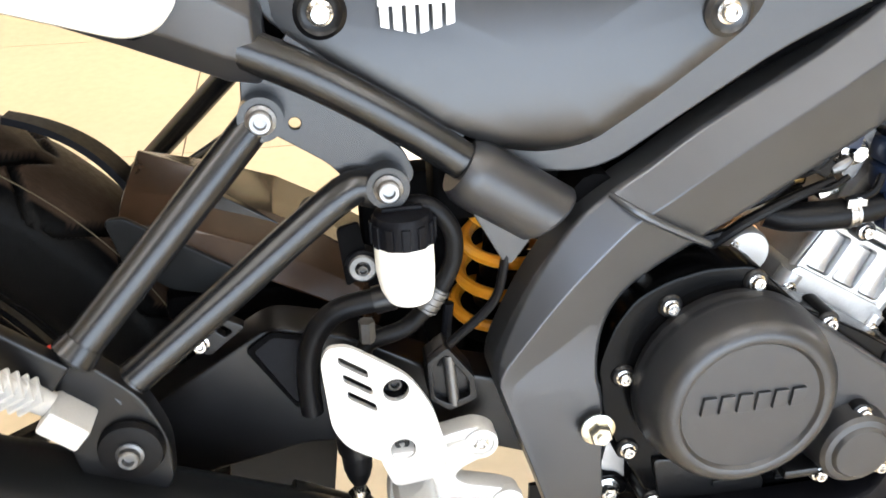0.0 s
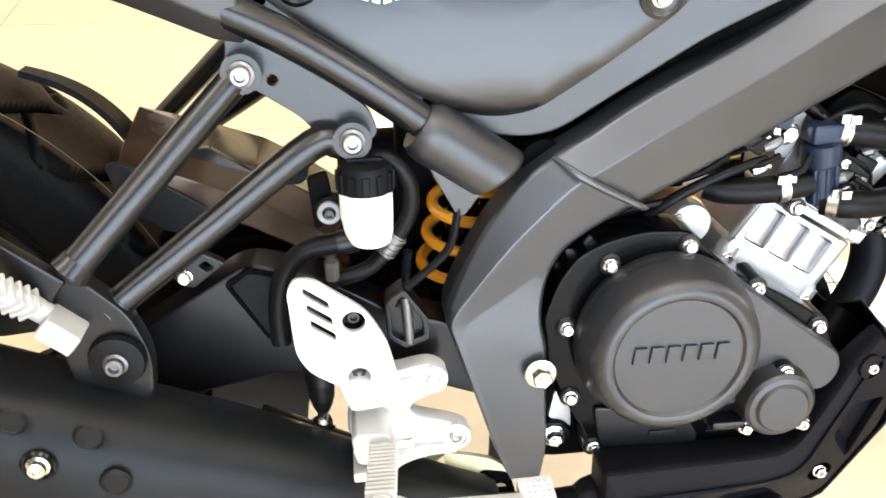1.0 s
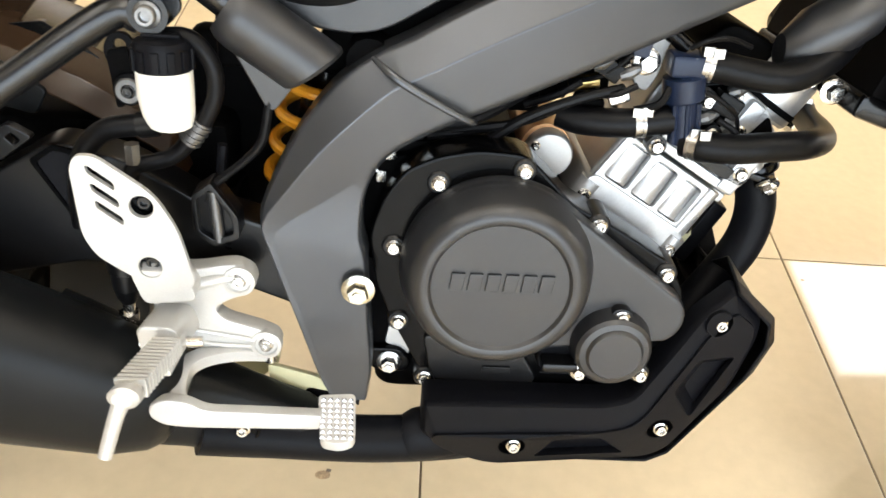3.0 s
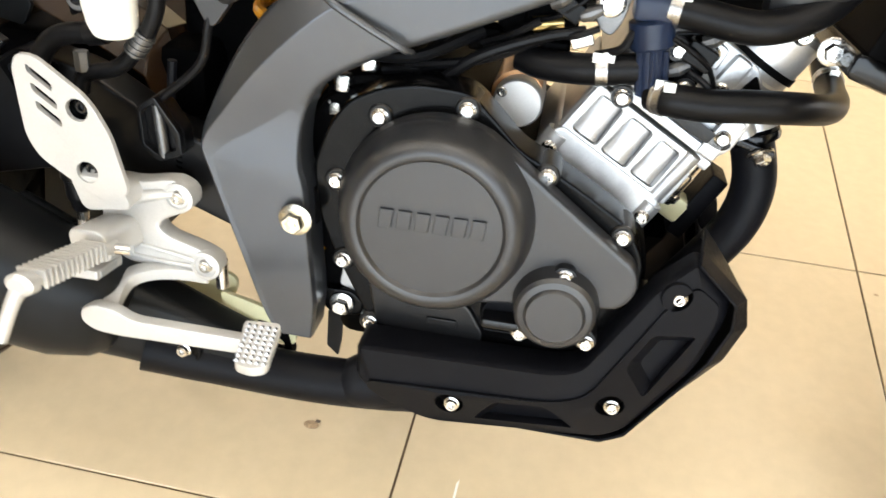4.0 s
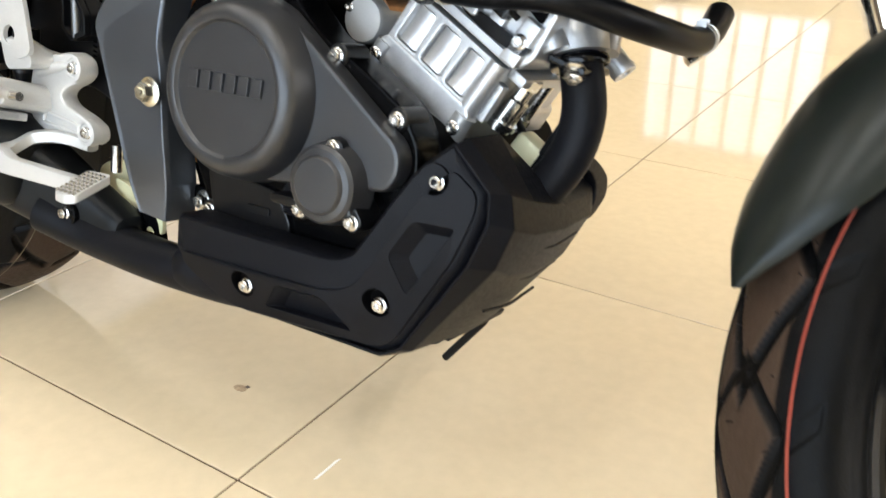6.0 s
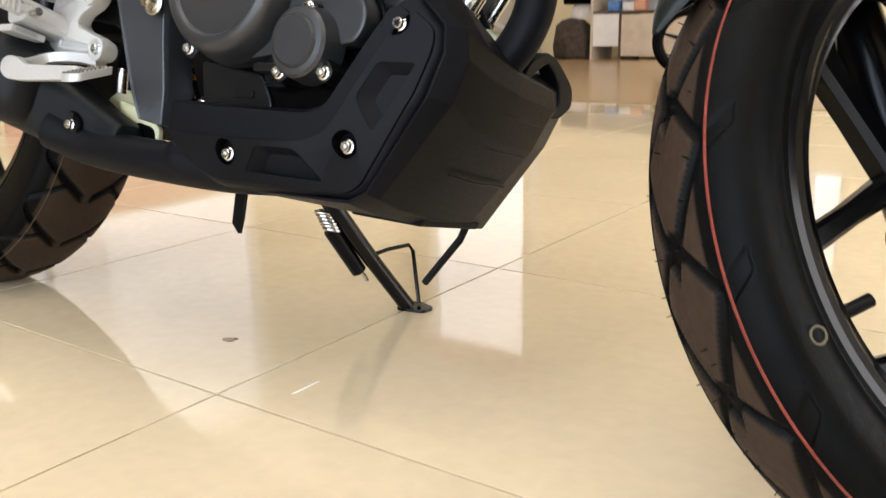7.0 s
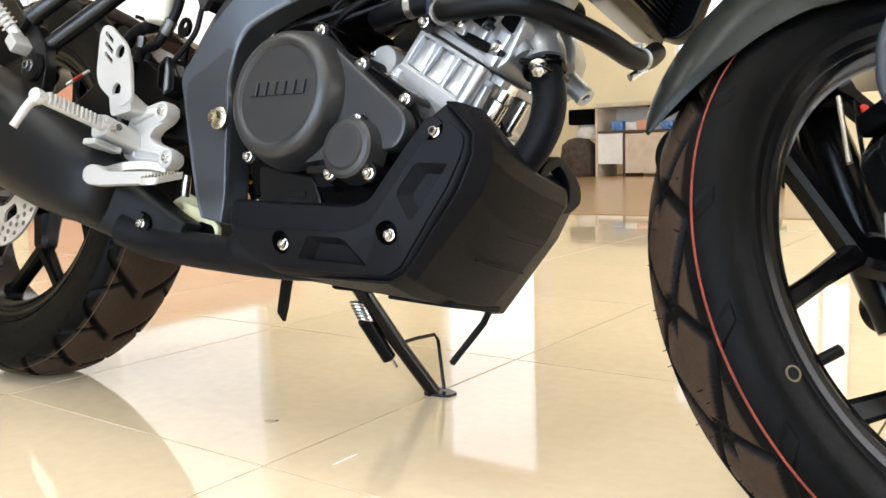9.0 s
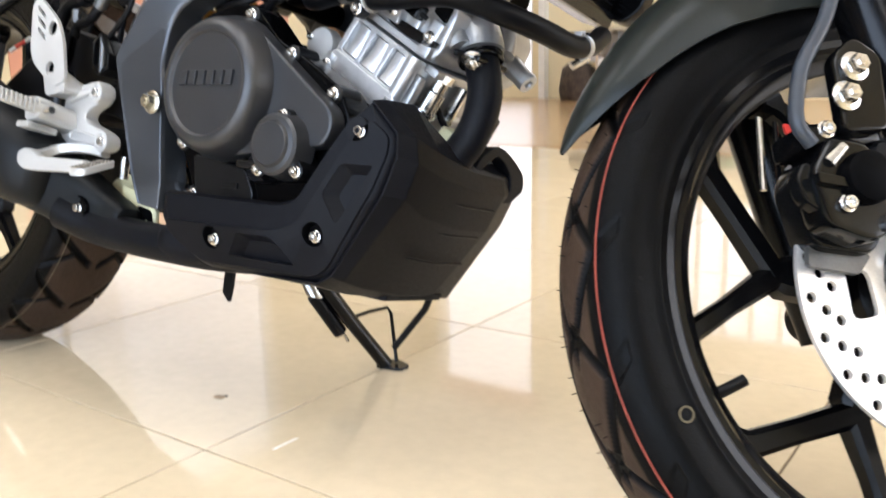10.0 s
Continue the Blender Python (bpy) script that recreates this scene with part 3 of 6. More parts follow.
def crowned(outline, y0, y1, shape, bevel, rings=9):
    """A cover with a rounded outer face: the outline shrunk in rings towards its middle and pushed out by shape."""
    cx, cz = sum(p[0] for p in outline) / len(outline), sum(p[1] for p in outline) / len(outline)
    rows = [[(x, y1, z) for x, z in outline]]
    for i in range(rings):
        s = 1 - i / rings
        drop = y0 + bevel * (1 - min(1.0, i / 1.0)) if i == 0 else y0
        rows.append([(cx + (x - cx) * s, drop + shape(cx + (x - cx) * s, cz + (z - cz) * s), cz + (z - cz) * s) for x, z in outline])
    return loft(rows)


part("panel_trim", plate(TRIM, -138, -118, 2.5), MATTE, bike, "satin black panel surround")
side_panel = part("side_panel", crowned(PAN, -143, -120, bulge, 3), PANEL, bike, "satin black curved side panel", sharp=50)
for bx, bz, by in ((-258, 722, -152), (12, 706, -156)):
    part("bolt_boss", lathe([(0, -14), (17, -14), (17, 1), (14, 3), (11, 1), (0, 0)], 32, centre=(bx, by, bz)), COVER if bx < 0 else PANEL, side_panel)
    bolt(side_panel, bx, by, bz, BOLT_MEDIUM)
badge = part("badge", plate(rounded([(-223, 726), (-175, 726), (-175, 731), (-223, 731)], 0.5), -170, -164, 0.3), SILVER, side_panel, "silver badge of plain bars")
for i in range(6):
    x = -222 + i * 8.2
    part("badge_bar", plate([(x, 708 + 2.0 * abs(i - 2.9)), (x + 5.6, 708 + 2.0 * abs(i - 2.1)), (x + 5.6, 727), (x, 727)], -170.2 + 0.9 * (2.5 - i) * 0.3, -166, 0.3), SILVER, badge)
# made-up dark plates that stand for the shaded gaps by trim and rail
part("gap_filler_trim", plate([(-128, 560), (-60, 548), (60, 600), (190, 652), (200, 720), (-60, 660)], -98, -86, 1), DARK, bike)
part("gap_filler_rail", plate([(-300, 760), (-300, 694), (-206, 632), (-150, 600), (-110, 604), (-110, 700)], -112, -100, 1), DARK, bike)
part("left_panel", plate(TRIM, 118, 142, 3), PANEL, bike)
part("tank_base", block(-40, 400, -115, 115, 715, 790, 20), DARK, bike)
for a, b in (((-262, 700), (-226, 676)), ((-176, 646), (-150, 630))):
    part("panel_clip", tube([(a[0] - 20, -150, a[1] + 8), (b[0] - 20, -150, b[1] + 4)], 4.5, 8, smooth=0), MATTE, bike)

# tail: black cover round the rail and the pale seat cowl
part("tail_cover", loft([[(x, -150 + dy * s, z + dz * s) for dy, dz in [(-20, -8), (-22, 14), (-10, 26), (12, 26), (22, 10), (20, -12), (4, -22), (-12, -20)]]
                         for x, z, s in ((-294, 705, 0.8), (-299, 708, 1.25), (-318, 717, 1.5), (-345, 730, 1.55), (-376, 740, 1.4), (-450, 765, 1.2), (-560, 800, 1.0))], bevel=2), MATTE, bike, "matte black plastic tail cover")
part("seat_cowl", plate(rounded([(-332, 760), (-338, 736), (-352, 722), (-372, 718), (-470, 748), (-600, 790), (-600, 860), (-332, 860)], 14), -186, -150, 6,
                        holes=[rounded([(-350, 775), (-352, 752), (-366, 744), (-392, 752), (-394, 775)], 10)]), WHITE, bike, "pale silver seat cowl")
part("seat_core", block(-600, -300, -148, 148, 735, 850, 25), DARK, bike)

# ---- engine ----
def inset(outline, d):
    """An outline moved inwards by d."""
    pts = [Vector(q) for q in outline]
    area = sum(a.x * b.y - b.x * a.y for a, b in zip(pts, pts[1:] + pts[:1]))
    sign = 1 if area > 0 else -1
    out = []
    for k, q in enumerate(pts):
        a, b = (q - pts[k - 1]).normalized(), (pts[(k + 1) % len(pts)] - q).normalized()
        n = Vector((-(a.y + b.y), a.x + b.x))
        n = n.normalized() * sign
        c = max(0.5, n.dot(Vector((-a.y, a.x)) * sign))
        out.append(tuple(q + n * d / c))
    return out


def slant(x, z):
    return 0.12 * max(0, x - 74) + 0.09 * max(0, x - 209) + 0.04 * max(0, z - 262) + 0.33 * max(0, 262 - z)


def pocket(outline, y, depth, shrink, shift=(0, 0), at=lambda x, z: 0.0):
    """A sunk panel with sloping walls below a hole in the guard's face."""
    cx, cz = sum(q[0] for q in outline) / len(outline), sum(q[1] for q in outline) / len(outline)
    low = [(cx + (x - cx) * shrink + shift[0], cz + (z - cz) * shrink + shift[1]) for x, z in outline]
    bm = bmesh.new()
    a = [bm.verts.new((x, y + at(x, z), z)) for x, z in outline]
    b = [bm.verts.new((x, y + depth + at(x, z), z)) for x, z in low]
    for k in range(len(a)):
        bm.faces.new((a[k - 1], a[k], b[k], b[k - 1]))
    bm.faces.new(b)
    bmesh.ops.recalc_face_normals(bm, faces=bm.faces[:])
    if b[0].link_faces and sum(f.normal.y for f in bm.faces) > 0:
        bmesh.ops.reverse_faces(bm, faces=bm.faces[:])
    return bm


CRANK = rounded([(-95, 440), (-60, 488), (10, 500), (56, 470), (215, 395), (225, 345), (205, 300), (120, 256), (0, 256), (-60, 280), (-95, 360)], 20)
engine = part("engine", plate(CRANK, -118, 120, 6), DARK, bike, "black four-stroke engine with machined cylinder")
COVER_OUT = rounded([(-66, 431), (-55, 466), (-38, 491), (-12, 504), (20, 511), (60, 509), (80, 490), (104, 466), (128, 455), (162, 436), (197, 414), (214, 385), (216, 350), (204, 322), (180, 292), (150, 276), (122, 262), (36, 260), (-2, 268), (-20, 300), (-44, 346), (-60, 385)], 10, 3)
case = part("clutch_cover", plate(COVER_OUT, -152, -110, 3), CASE, engine, "satin black clutch cover with a round lid")
# body rising from the flange: disc and the arm towards the front
hull = [(43 + 82 * math.cos(a), 410 + 82 * math.sin(a)) for a in np.linspace(radians(62), radians(292), 40)] + \
       [(184 + 27 * math.cos(a), 372 + 27 * math.sin(a)) for a in np.linspace(radians(-62), radians(62), 14)]
part("cover_body", plate(hull, -174, -150, 5), MATTE, case)
part("cover_lid", lathe([(0, 0), (83, 0), (80, 14), (75, 31), (71, 36.5), (66, 39.5), (62, 40), (59, 39), (57.5, 37), (56.5, 36), (0, 36.6)], 96, centre=(43, -161, 410)), MATTE, case, "round lid with a raised ring")
# maker's mark: six slanted raised bars
for i in range(6):
    x = 1.0 + i * 14.6
    part("embossed_bar", plate([(x, 408), (x + 10.8, 408), (x + 12.6, 424), (x + 1.8, 424)], -200.2, -197, 0.7), MATTE, case)
for x, y, z in ((-10, -152, 482), (59, -152, 496), (-45, -152, 422), (-38, -152, 348), (127, -152, 450), (193, -152, 406), (-12, -152, 288), (36, -152, 267), (98, -152, 266), (221, -150, 342)):
    part("bolt_boss", lathe([(0, -30), (10.5, -30), (10, 1), (8.5, 2.5), (0, 2.5)], 24, centre=(x, y, z)), COVER, case)
    bolt(case, x, y - 2.5, z)
# pump cap with three ears
cap = part("pump_cap", lathe([(0, 0), (37, 0), (35, 12), (33, 24), (30, 27), (25, 28), (24, 30), (22.5, 31.5), (0, 31.8)], 64, centre=(148, -166, 347)), MATTE, engine, "round black pump cap with three bolts")
for x, z in ((152, 378), (122, 320), (177, 320)):
    d = Vector((x - 148, z - 347)).normalized()
    part("ear", plate(rounded([(148 + d.x * 18 - d.y * 13, 347 + d.y * 18 + d.x * 13), (x + d.x * 8 - d.y * 8, z + d.y * 8 + d.x * 8), (x + d.x * 8 + d.y * 8, z + d.y * 8 - d.x * 8), (148 + d.x * 18 + d.y * 13, 347 + d.y * 18 - d.x * 13)], 8), -183, -150, 2), COVER, cap)
    bolt(cap, x, -183, z)
# oil filler cap with its grip
filler = part("oil_filler", lathe([(0, -30), (19, -30), (18, 8), (16, 12), (0, 12)], 36, centre=(104, -156, 324)), BLACK, engine, "black oil filler cap with a grip bar")
part("grip", block(89, 121, -186, -166, 320, 329, 3), COVER, filler)
for i in range(3):
    part("grip_rib", block(91, 118, -170.5, -167, 315 - i * 3.2, 316.6 - i * 3.2, 0.4), BLACK, filler)
part("case_window", plate(rounded([(-16, 336), (74, 322), (92, 292), (80, 272), (6, 272), (-8, 296)], 8), -157, -146, 3), COVER, engine)
part("case_bar", plate(rounded([(40, 305), (66, 305), (66, 298), (40, 298)], 1.5), -159.4, -156, 0.6), COVER, engine)
bolt(engine, -45, -128, 286, BOLT_HEX)
part("mount_arm", plate(rounded([(-66, 300), (-62, 276), (-40, 272), (-26, 276), (-24, 288), (-36, 300)], 6), -128, -112, 3), CASE, engine)
part("engine_mount", plate(rounded([(-50, 302), (-36, 298), (-26, 288), (-28, 330), (-44, 334)], 5), -122, -100, 3), CAST, engine)
part("sump", loft([[(x, y, z) for x, y in rounded([(-60, -100), (200, -100), (215, 0), (200, 100), (-60, 100)], 25)] for z in (270, 235)], bevel=6), DARK, engine)
part("gearbox", plate(rounded([(-100, 430), (-60, 500), (0, 505), (30, 300), (-90, 300)], 30), -110, 130, 10), DARK, engine)

# cylinder and head lean forward
UPRIGHT = pose(0.1685, 0, 0.4275, 0, 31, 0)
cylinder = part("cylinder", block(-54, 54, -80, 80, -10, 66, 4), CAST, engine, "bare cast aluminium cylinder", m=UPRIGHT)
cells = [rounded([(a, 22), (b, 22), (b - 2, 60), (a + 2, 60)], 4) for a, b in ((-46, -20), (-15, 12), (17, 41))]
part("water_jacket", plate(rounded([(-54, 14), (47, 14), (46, 66), (-52, 66)], 5), -91, -78, 1.8, holes=cells), CAST, cylinder, "ribbed face of the cylinder")
for (a, b), tip in zip(((-46, -20), (-15, 12), (17, 41)), (5, 7, 6)):
    part("jacket_face", loft([[(a - 1, -81, z), (a + 4, -84.5 - tip * q, z), (b - 4, -84.5 - tip * q, z), (b + 1, -81, z), (b + 1, -77, z), (a - 1, -77, z)] for z, q in ((23, 0.9), (32, 0.5), (48, 0.1), (58, 0.0))]), CAST, cylinder, sharp=70)
part("cylinder_flange", plate(rounded([(-58, -16), (58, -16), (57, 14), (50, 20), (-52, 20), (-57, 14)], 4), -93, 88, 4), CAST, cylinder)
for x in (-51, 51):
    part("boss", tube([(x, -86, -16), (x, -86, 12)], 10.5, 20, smooth=0), CAST, cylinder)
    bolt(cylinder, x, -95, -2, BOLT_SMALL)
part("corner_column", tube([(48, -84, 10), (48, -84, 66)], 9, 20, smooth=0), CAST, cylinder)
part("corner_column", tube([(-50, -83, 16), (-50, -83, 66)], 6, 20, smooth=0), CAST, cylinder)
part("front_panel", plate(rounded([(30, 12), (64, 12), (62, 50), (34, 50)], 3), -78, -66, 2), CAST, cylinder)
part("front_step", block(54, 72, -70, 60, 56, 66, 2), CAST, cylinder)
head = part("cylinder_head", plate(rounded([(-56, 67.6), (62, 67.6), (72, 84), (66, 130), (40, 152), (-44, 152), (-58, 120)], 8), -84, 84, 4), CAST, engine, "bare cast aluminium cylinder head", m=UPRIGHT)
part("head_cover", plate(rounded([(-48, 153), (44, 153), (36, 186), (10, 196), (-36, 190)], 14), -70, 70, 8), DARK, head)
part("head_flange", plate(rounded([(-54, 69), (60, 69), (60, 78), (-54, 78)], 2), -90, -83, 1.5), CAST, head)
part("head_pillar", block(46, 64, -92, -70, 70, 112, 3), CAST, head)
part("head_pillar", block(18, 34, -91, -70, 80, 150, 3), CAST, head)
part("head_window", plate(rounded([(38, 116), (60, 112), (58, 134), (42, 146)], 4), -88, -82, 2), DARK, head)
for x0, x1, z0, z1, y in ((-50, -28, 82, 118, -92), (-20, 10, 82, 104, -95), (-30, 14, 128, 148, -90)):
    part("casting_rib", plate(rounded([(x0, z0), (x1, z0), (x1 - 3, z1), (x0 + 4, z1)], 5), y, -80, 2.5), CAST, head)
for x, z in ((-40, 110), (-4, 94), (26, 120), (55, 92), (0, 138)):
    bolt(head, x, -95 if x < 20 else -92, z, BOLT_SMALL)
drum = part("head_drum", lathe([(0, 0), (36, 0), (38, 3), (38, 44), (34, 50), (0, 50)], 40, centre=(276, -44, 528), axis=(0.515, 0, 0.857)), CAST, engine, "round alloy end of the cylinder head")
part("drum_ring", lathe([(36, 0), (39.5, 0), (39.5, 6), (36, 6)], 40, centre=(281, -44, 536), axis=(0.515, 0, 0.857)), DARK, drum)
bolt(drum, 306, -84, 566, BOLT_MEDIUM)
# exhaust port: two lobes that run down into the flange
port = part("exhaust_port", tube([(240, -16, 530), (266, -26, 512), (286, -33, 490), (293, -36, 472)], [31, 29, 27, 27], 28), CAST, engine, "bare alloy exhaust port")
part("port_lobe", tube([(254, -56, 522), (268, -64, 503), (284, -64, 474)], [11, 10.5, 12], 20), CAST, port)
part("port_lobe", tube([(290, 8, 520), (302, 2, 500), (306, -8, 476)], [12, 11, 12], 20), CAST, port)
bolt(port, 252, -66, 526, BOLT_SMALL)
sensor = part("coolant_sensor", tube([(268, 56, 490), (286, 58, 474), (300, 60, 462)], [15, 13, 12], 20, smooth=0), CAST, engine, "alloy sensor boss with a round end")
part("sensor_end", lathe([(5, 0), (6, 3), (12, 3), (13, -3), (5, -3)], 24, centre=(302, 60, 460), axis=(0.7, 0, -0.7)), CAST, sensor)
# oil pressure fittings on the front of the cylinder
for x, y, z, r, long in ((247, -46, 430, 12, 34), (251, 6, 444, 7.5, 52)):
    lean = Vector((0.515, 0, 0.857))
    c = Vector((x, y, z))
    fit = part("oil_fitting", tube([c - lean * long, c - lean * 2, c, c + lean * 14], [r, r, r * 0.75, r * 0.7], 20, smooth=0), STEEL, engine, "steel fitting with a hexagon")
    part("hexagon", tube([c + lean * 12, c + lean * 22], r * 0.95, 6, smooth=0), STEEL, fit)
    part("collar", tube([c - lean * (long - 10), c - lean * (long - 4)], r * 1.25, 20, smooth=0), STEEL, fit)
# connector and its holder ahead of the cylinder
part("wire_connector", block(-17, 17, -14, 14, -13, 13, 5, m=Matrix.Translation((246, -2, 378)) @ pose(0, 0, 0, 0, 32, 0)), RESIN, engine, "pale plastic wire connector")
part("connector_holder", block(-9, 9, -20, 20, -42, 30, 3, m=Matrix.Translation((272, 4, 386)) @ pose(0, 0, 0, 0, 28, 0)), BLACK, engine)
part("wire", tube([(238, -6, 392), (226, -14, 420), (222, -10, 446)], 4, 10), RUBBER, engine)
plug = part("starter_plug", lathe([(0, -40), (22, -40), (22, 0), (20, 4), (0, 5)], 36, centre=(92, -72, 480)), SILVER, engine, "pale round starter end cap")
bolt(plug, 78, -78, 490, BOLT_TINY)
part("starter_body", tube([(90, -60, 482), (90, 60, 482)], 23, 24, smooth=0), COPPER, engine)
part("throttle_body", tube([(130, -20, 560), (70, -10, 600)], [26, 30], 24, smooth=0), DARK, engine)
part("airbox", block(-60, 90, -85, 85, 600, 690, 18), DARK, bike)
for i, (p, q, r) in enumerate((((-40, -118, 520), (60, -100, 545), 5), ((0, -110, 512), (120, -95, 548), 4), ((20, -104, 530), (60, -92, 570), 3.5), ((-20, -106, 505), (40, -96, 512), 4))):
    mid = ((p[0] + q[0]) / 2, p[1] - 4, (p[2] + q[2]) / 2 - 9 + 4 * i)
    part("wire", tube([p, mid, q], r, 8), RUBBER, engine)
for x, y, z, sx, sz in ((112, -70, 560, 22, 18), (84, -64, 548, 16, 14), (136, -78, 596, 14, 22), (60, -80, 536, 14, 10), (118, -84, 534, 12, 8)):
    part("loom_connector", block(x - sx, x + sx, y - 14, y + 14, z - sz, z + sz, 4), DARK, engine)
part("brass_fitting", tube([(98, -92, 552), (122, -90, 556)], 7, 12, smooth=0), BRASS, engine)
part("steel_fitting", tube([(128, -96, 566), (146, -96, 570)], [7, 9], 12, smooth=0), STEEL, engine)
part("cable_elbow", tube([(30, -112, 505), (62, -118, 530), (105, -116, 548), (140, -110, 556)], [5, 5, 4.5, 4.5], 10), RUBBER, engine)
LOOM = [((96, -98, 556), (118, -112, 566), (140, -112, 584), (150, -104, 606)), ((104, -94, 546), (130, -116, 552), (150, -114, 560)), ((150, -116, 540), (168, -122, 548), (176, -120, 562)),
        ((206, -120, 560), (222, -126, 552), (236, -118, 540), (246, -108, 520)), ((222, -118, 536), (238, -120, 526), (250, -112, 508), (262, -98, 496)), ((60, -104, 536), (84, -112, 548), (104, -110, 560)),
        ((184, -126, 596), (196, -130, 604), (214, -128, 606), (236, -118, 598))]
for k, line in enumerate(LOOM):
    part("wire", tube(line, 2.2 + 0.6 * (k % 3), 8), RUBBER, engine)
for x, y, z, sx, sy, sz, turn, material in ((126, -108, 572, 11, 7, 8, 30, CASE), (150, -112, 596, 7, 5, 12, 10, BLUE), (138, -104, 548, 9, 6, 6, -20, STEEL), (228, -112, 548, 12, 8, 9, 25, CASE), (250, -104, 506, 11, 8, 8, 35, GLOSS), (112, -104, 588, 8, 6, 10, 0, CASE)):
    part("loom_connector", block(-sx, sx, -sy, sy, -sz, sz, 2, m=Matrix.Translation((x, y, z)) @ pose(0, 0, 0, 0, turn, 0)), material, engine)
for x, y, z, r in ((118, -114, 578, 5), (142, -112, 570, 4.5), (214, -112, 536, 5), (236, -110, 560, 5)):
    part("steel_fitting", tube([(x - 7, y, z - 3), (x, y - 1, z), (x + 8, y, z + 4)], [r, r * 1.25, r * 0.8], 10, smooth=0), BRACKET, engine)
part("pipe_elbow", tube([(146, -100, 612), (170, -104, 604), (188, -108, 592)], 7, 14), CASE, engine)
# harness below the spar bend
for x, z in ((-52, 492), (-30, 512), (-58, 470)):
    part("loom_clip", block(x - 7, x + 7, -118, -104, z - 8, z + 8, 3), STEEL, engine)
for z in (0, -13):
    part("orange_wire", tube([(-128, -116, 356 + z), (-106, -117, 348 + z), (-86, -117, 342 + z), (-66, -114, 335 + z)], 4.5, 10), ORANGE, engine)
part("orange_wire", tube([(-100, -104, 470), (-84, -106, 462), (-66, -106, 450), (-58, -104, 436), (-84, -104, 432)], 4.5, 10), ORANGE, engine)
part("side_sensor", plate(rounded([(4, 350), (60, 340), (66, 300), (4, 306)], 6), -119, -112, 1.5), COVER, engine)

# thermostat, hoses and clamps
bracket = part("thermostat_bracket", plate(rounded([(150, 592), (160, 636), (180, 636), (177, 606), (172, 588), (168, 566), (160, 552), (149, 558), (144, 573)], 8), -106, -100, 1.5, holes=[circle(168, 606, 5, 12)]), BRACKET, engine)
bolt(bracket, 156, -106, 579, BOLT_HEX)
part("thermostat_mount", plate(rounded([(206, 560), (240, 564), (240, 540), (230, 512), (204, 508), (192, 530)], 8), -98, -90, 2), CASE, engine)
part("mount_lever", plate(rounded([(200, 508), (230, 496), (274, 472), (264, 465), (230, 482), (206, 498)], 7), -92, -84, 2.5), GLOSS, engine)
thermo = part("thermostat", loft([[(x + 12.5 * c, -112 + 12.5 * d, z) for c, d in circle(0, 0, 1, 28)] for x, z in ((197, 512), (196, 520), (191, 552))], bevel=1), BLUE, engine, "dark blue thermostat housing")
part("housing_collar", tube([(191.5, -112, 550), (191, -112, 552), (188, -112, 570), (187.5, -112, 572)], [16, 17.5, 17.5, 14], 28, smooth=0), BLUE, thermo)
part("housing_cap", block(172, 204, -126, -98, 570, 590, 5), BLUE, thermo)
for dx in (-10, 0, 10):
    part("housing_rib", tube([(197 + dx, -124 + abs(dx) * 0.35, 514), (192 + dx, -124 + abs(dx) * 0.35, 550)], 2.6, 8, smooth=0), BLUE, thermo)
for bx, bz in ((212, 550), (176, 508), (222, 520)):
    part("bolt_lug", lathe([(0, -12), (9, -12), (9, 0), (0, 0)], 20, centre=(bx, -112, bz)), COVER, thermo)
    bolt(thermo, bx, -112, bz, BOLT_SMALL)


def hose(pts, r, clamps=(), label="black rubber coolant hose"):
    h = part("coolant_hose", tube(pts, r, 20), RUBBER, engine, label)
    line = curve(pts, 10)
    for c in clamps:
        i = min(int(c * (len(line) - 1)), len(line) - 2)
        d = (line[i + 1] - line[i]).normalized()
        p = line[i]
        side = d.cross(Vector((0, 0, 1))).normalized()
        cl = part("hose_clamp", lathe([(r - 1, -4.5), (r + 1.0, -4.5), (r + 1.0, -2.0), (r + 0.3, -1.8), (r + 0.3, 1.8), (r + 1.0, 2.0), (r + 1.0, 4.5), (r - 1, 4.5)], 28, centre=p, axis=d), CLAMP, h)
        for q in (-1, 1):
            part("clamp_ear", block(-4.5, 4.5, -1.0, 1.0, -1, 7, 0.5, m=Matrix.Translation(p + Vector((0, -r * 0.75, r * 0.7)) + d * q * 4)), CLAMP, cl)
    return h


hose([(92, -96, 528), (110, -104, 525), (145, -112, 527), (184, -112, 532)], 12.5, (0.78,), "ribbed black rubber coolant hose")
hose([(196, -112, 582), (214, -116, 580), (262, -118, 574), (296, -110, 582), (326, -92, 602), (350, -70, 640), (352, -50, 690)], 13, (0.10,))
hose([(198, -114, 514), (212, -124, 514), (240, -124, 513), (272, -120, 515), (306, -108, 514), (344, -62, 503), (362, -20, 497), (371, 30, 494), (373, 70, 504), (372, 100, 522)], 13, (0.07, 0.84))
part("bleed_tap", tube([(376, 62, 490), (363, 48, 476)], 5, 10, smooth=0), STEEL, engine)
part("ignition_coil", loft([[(x, -88 + dy, z + dz) for dy, dz in circle(0, 0, 1, 20) for dy, dz in [(dy * r, dz * r)]] for x, z, r in ((272, 590, 14), (290, 600, 26), (322, 618, 30), (345, 630, 24), (352, 634, 8))]), MATTE, engine)
part("intake_joint", tube([(262, -58, 520), (276, -56, 500)], [20, 18], 24, smooth=0), CAST, engine)
bolt(engine, 330, -84, 556, BOLT_HEX)

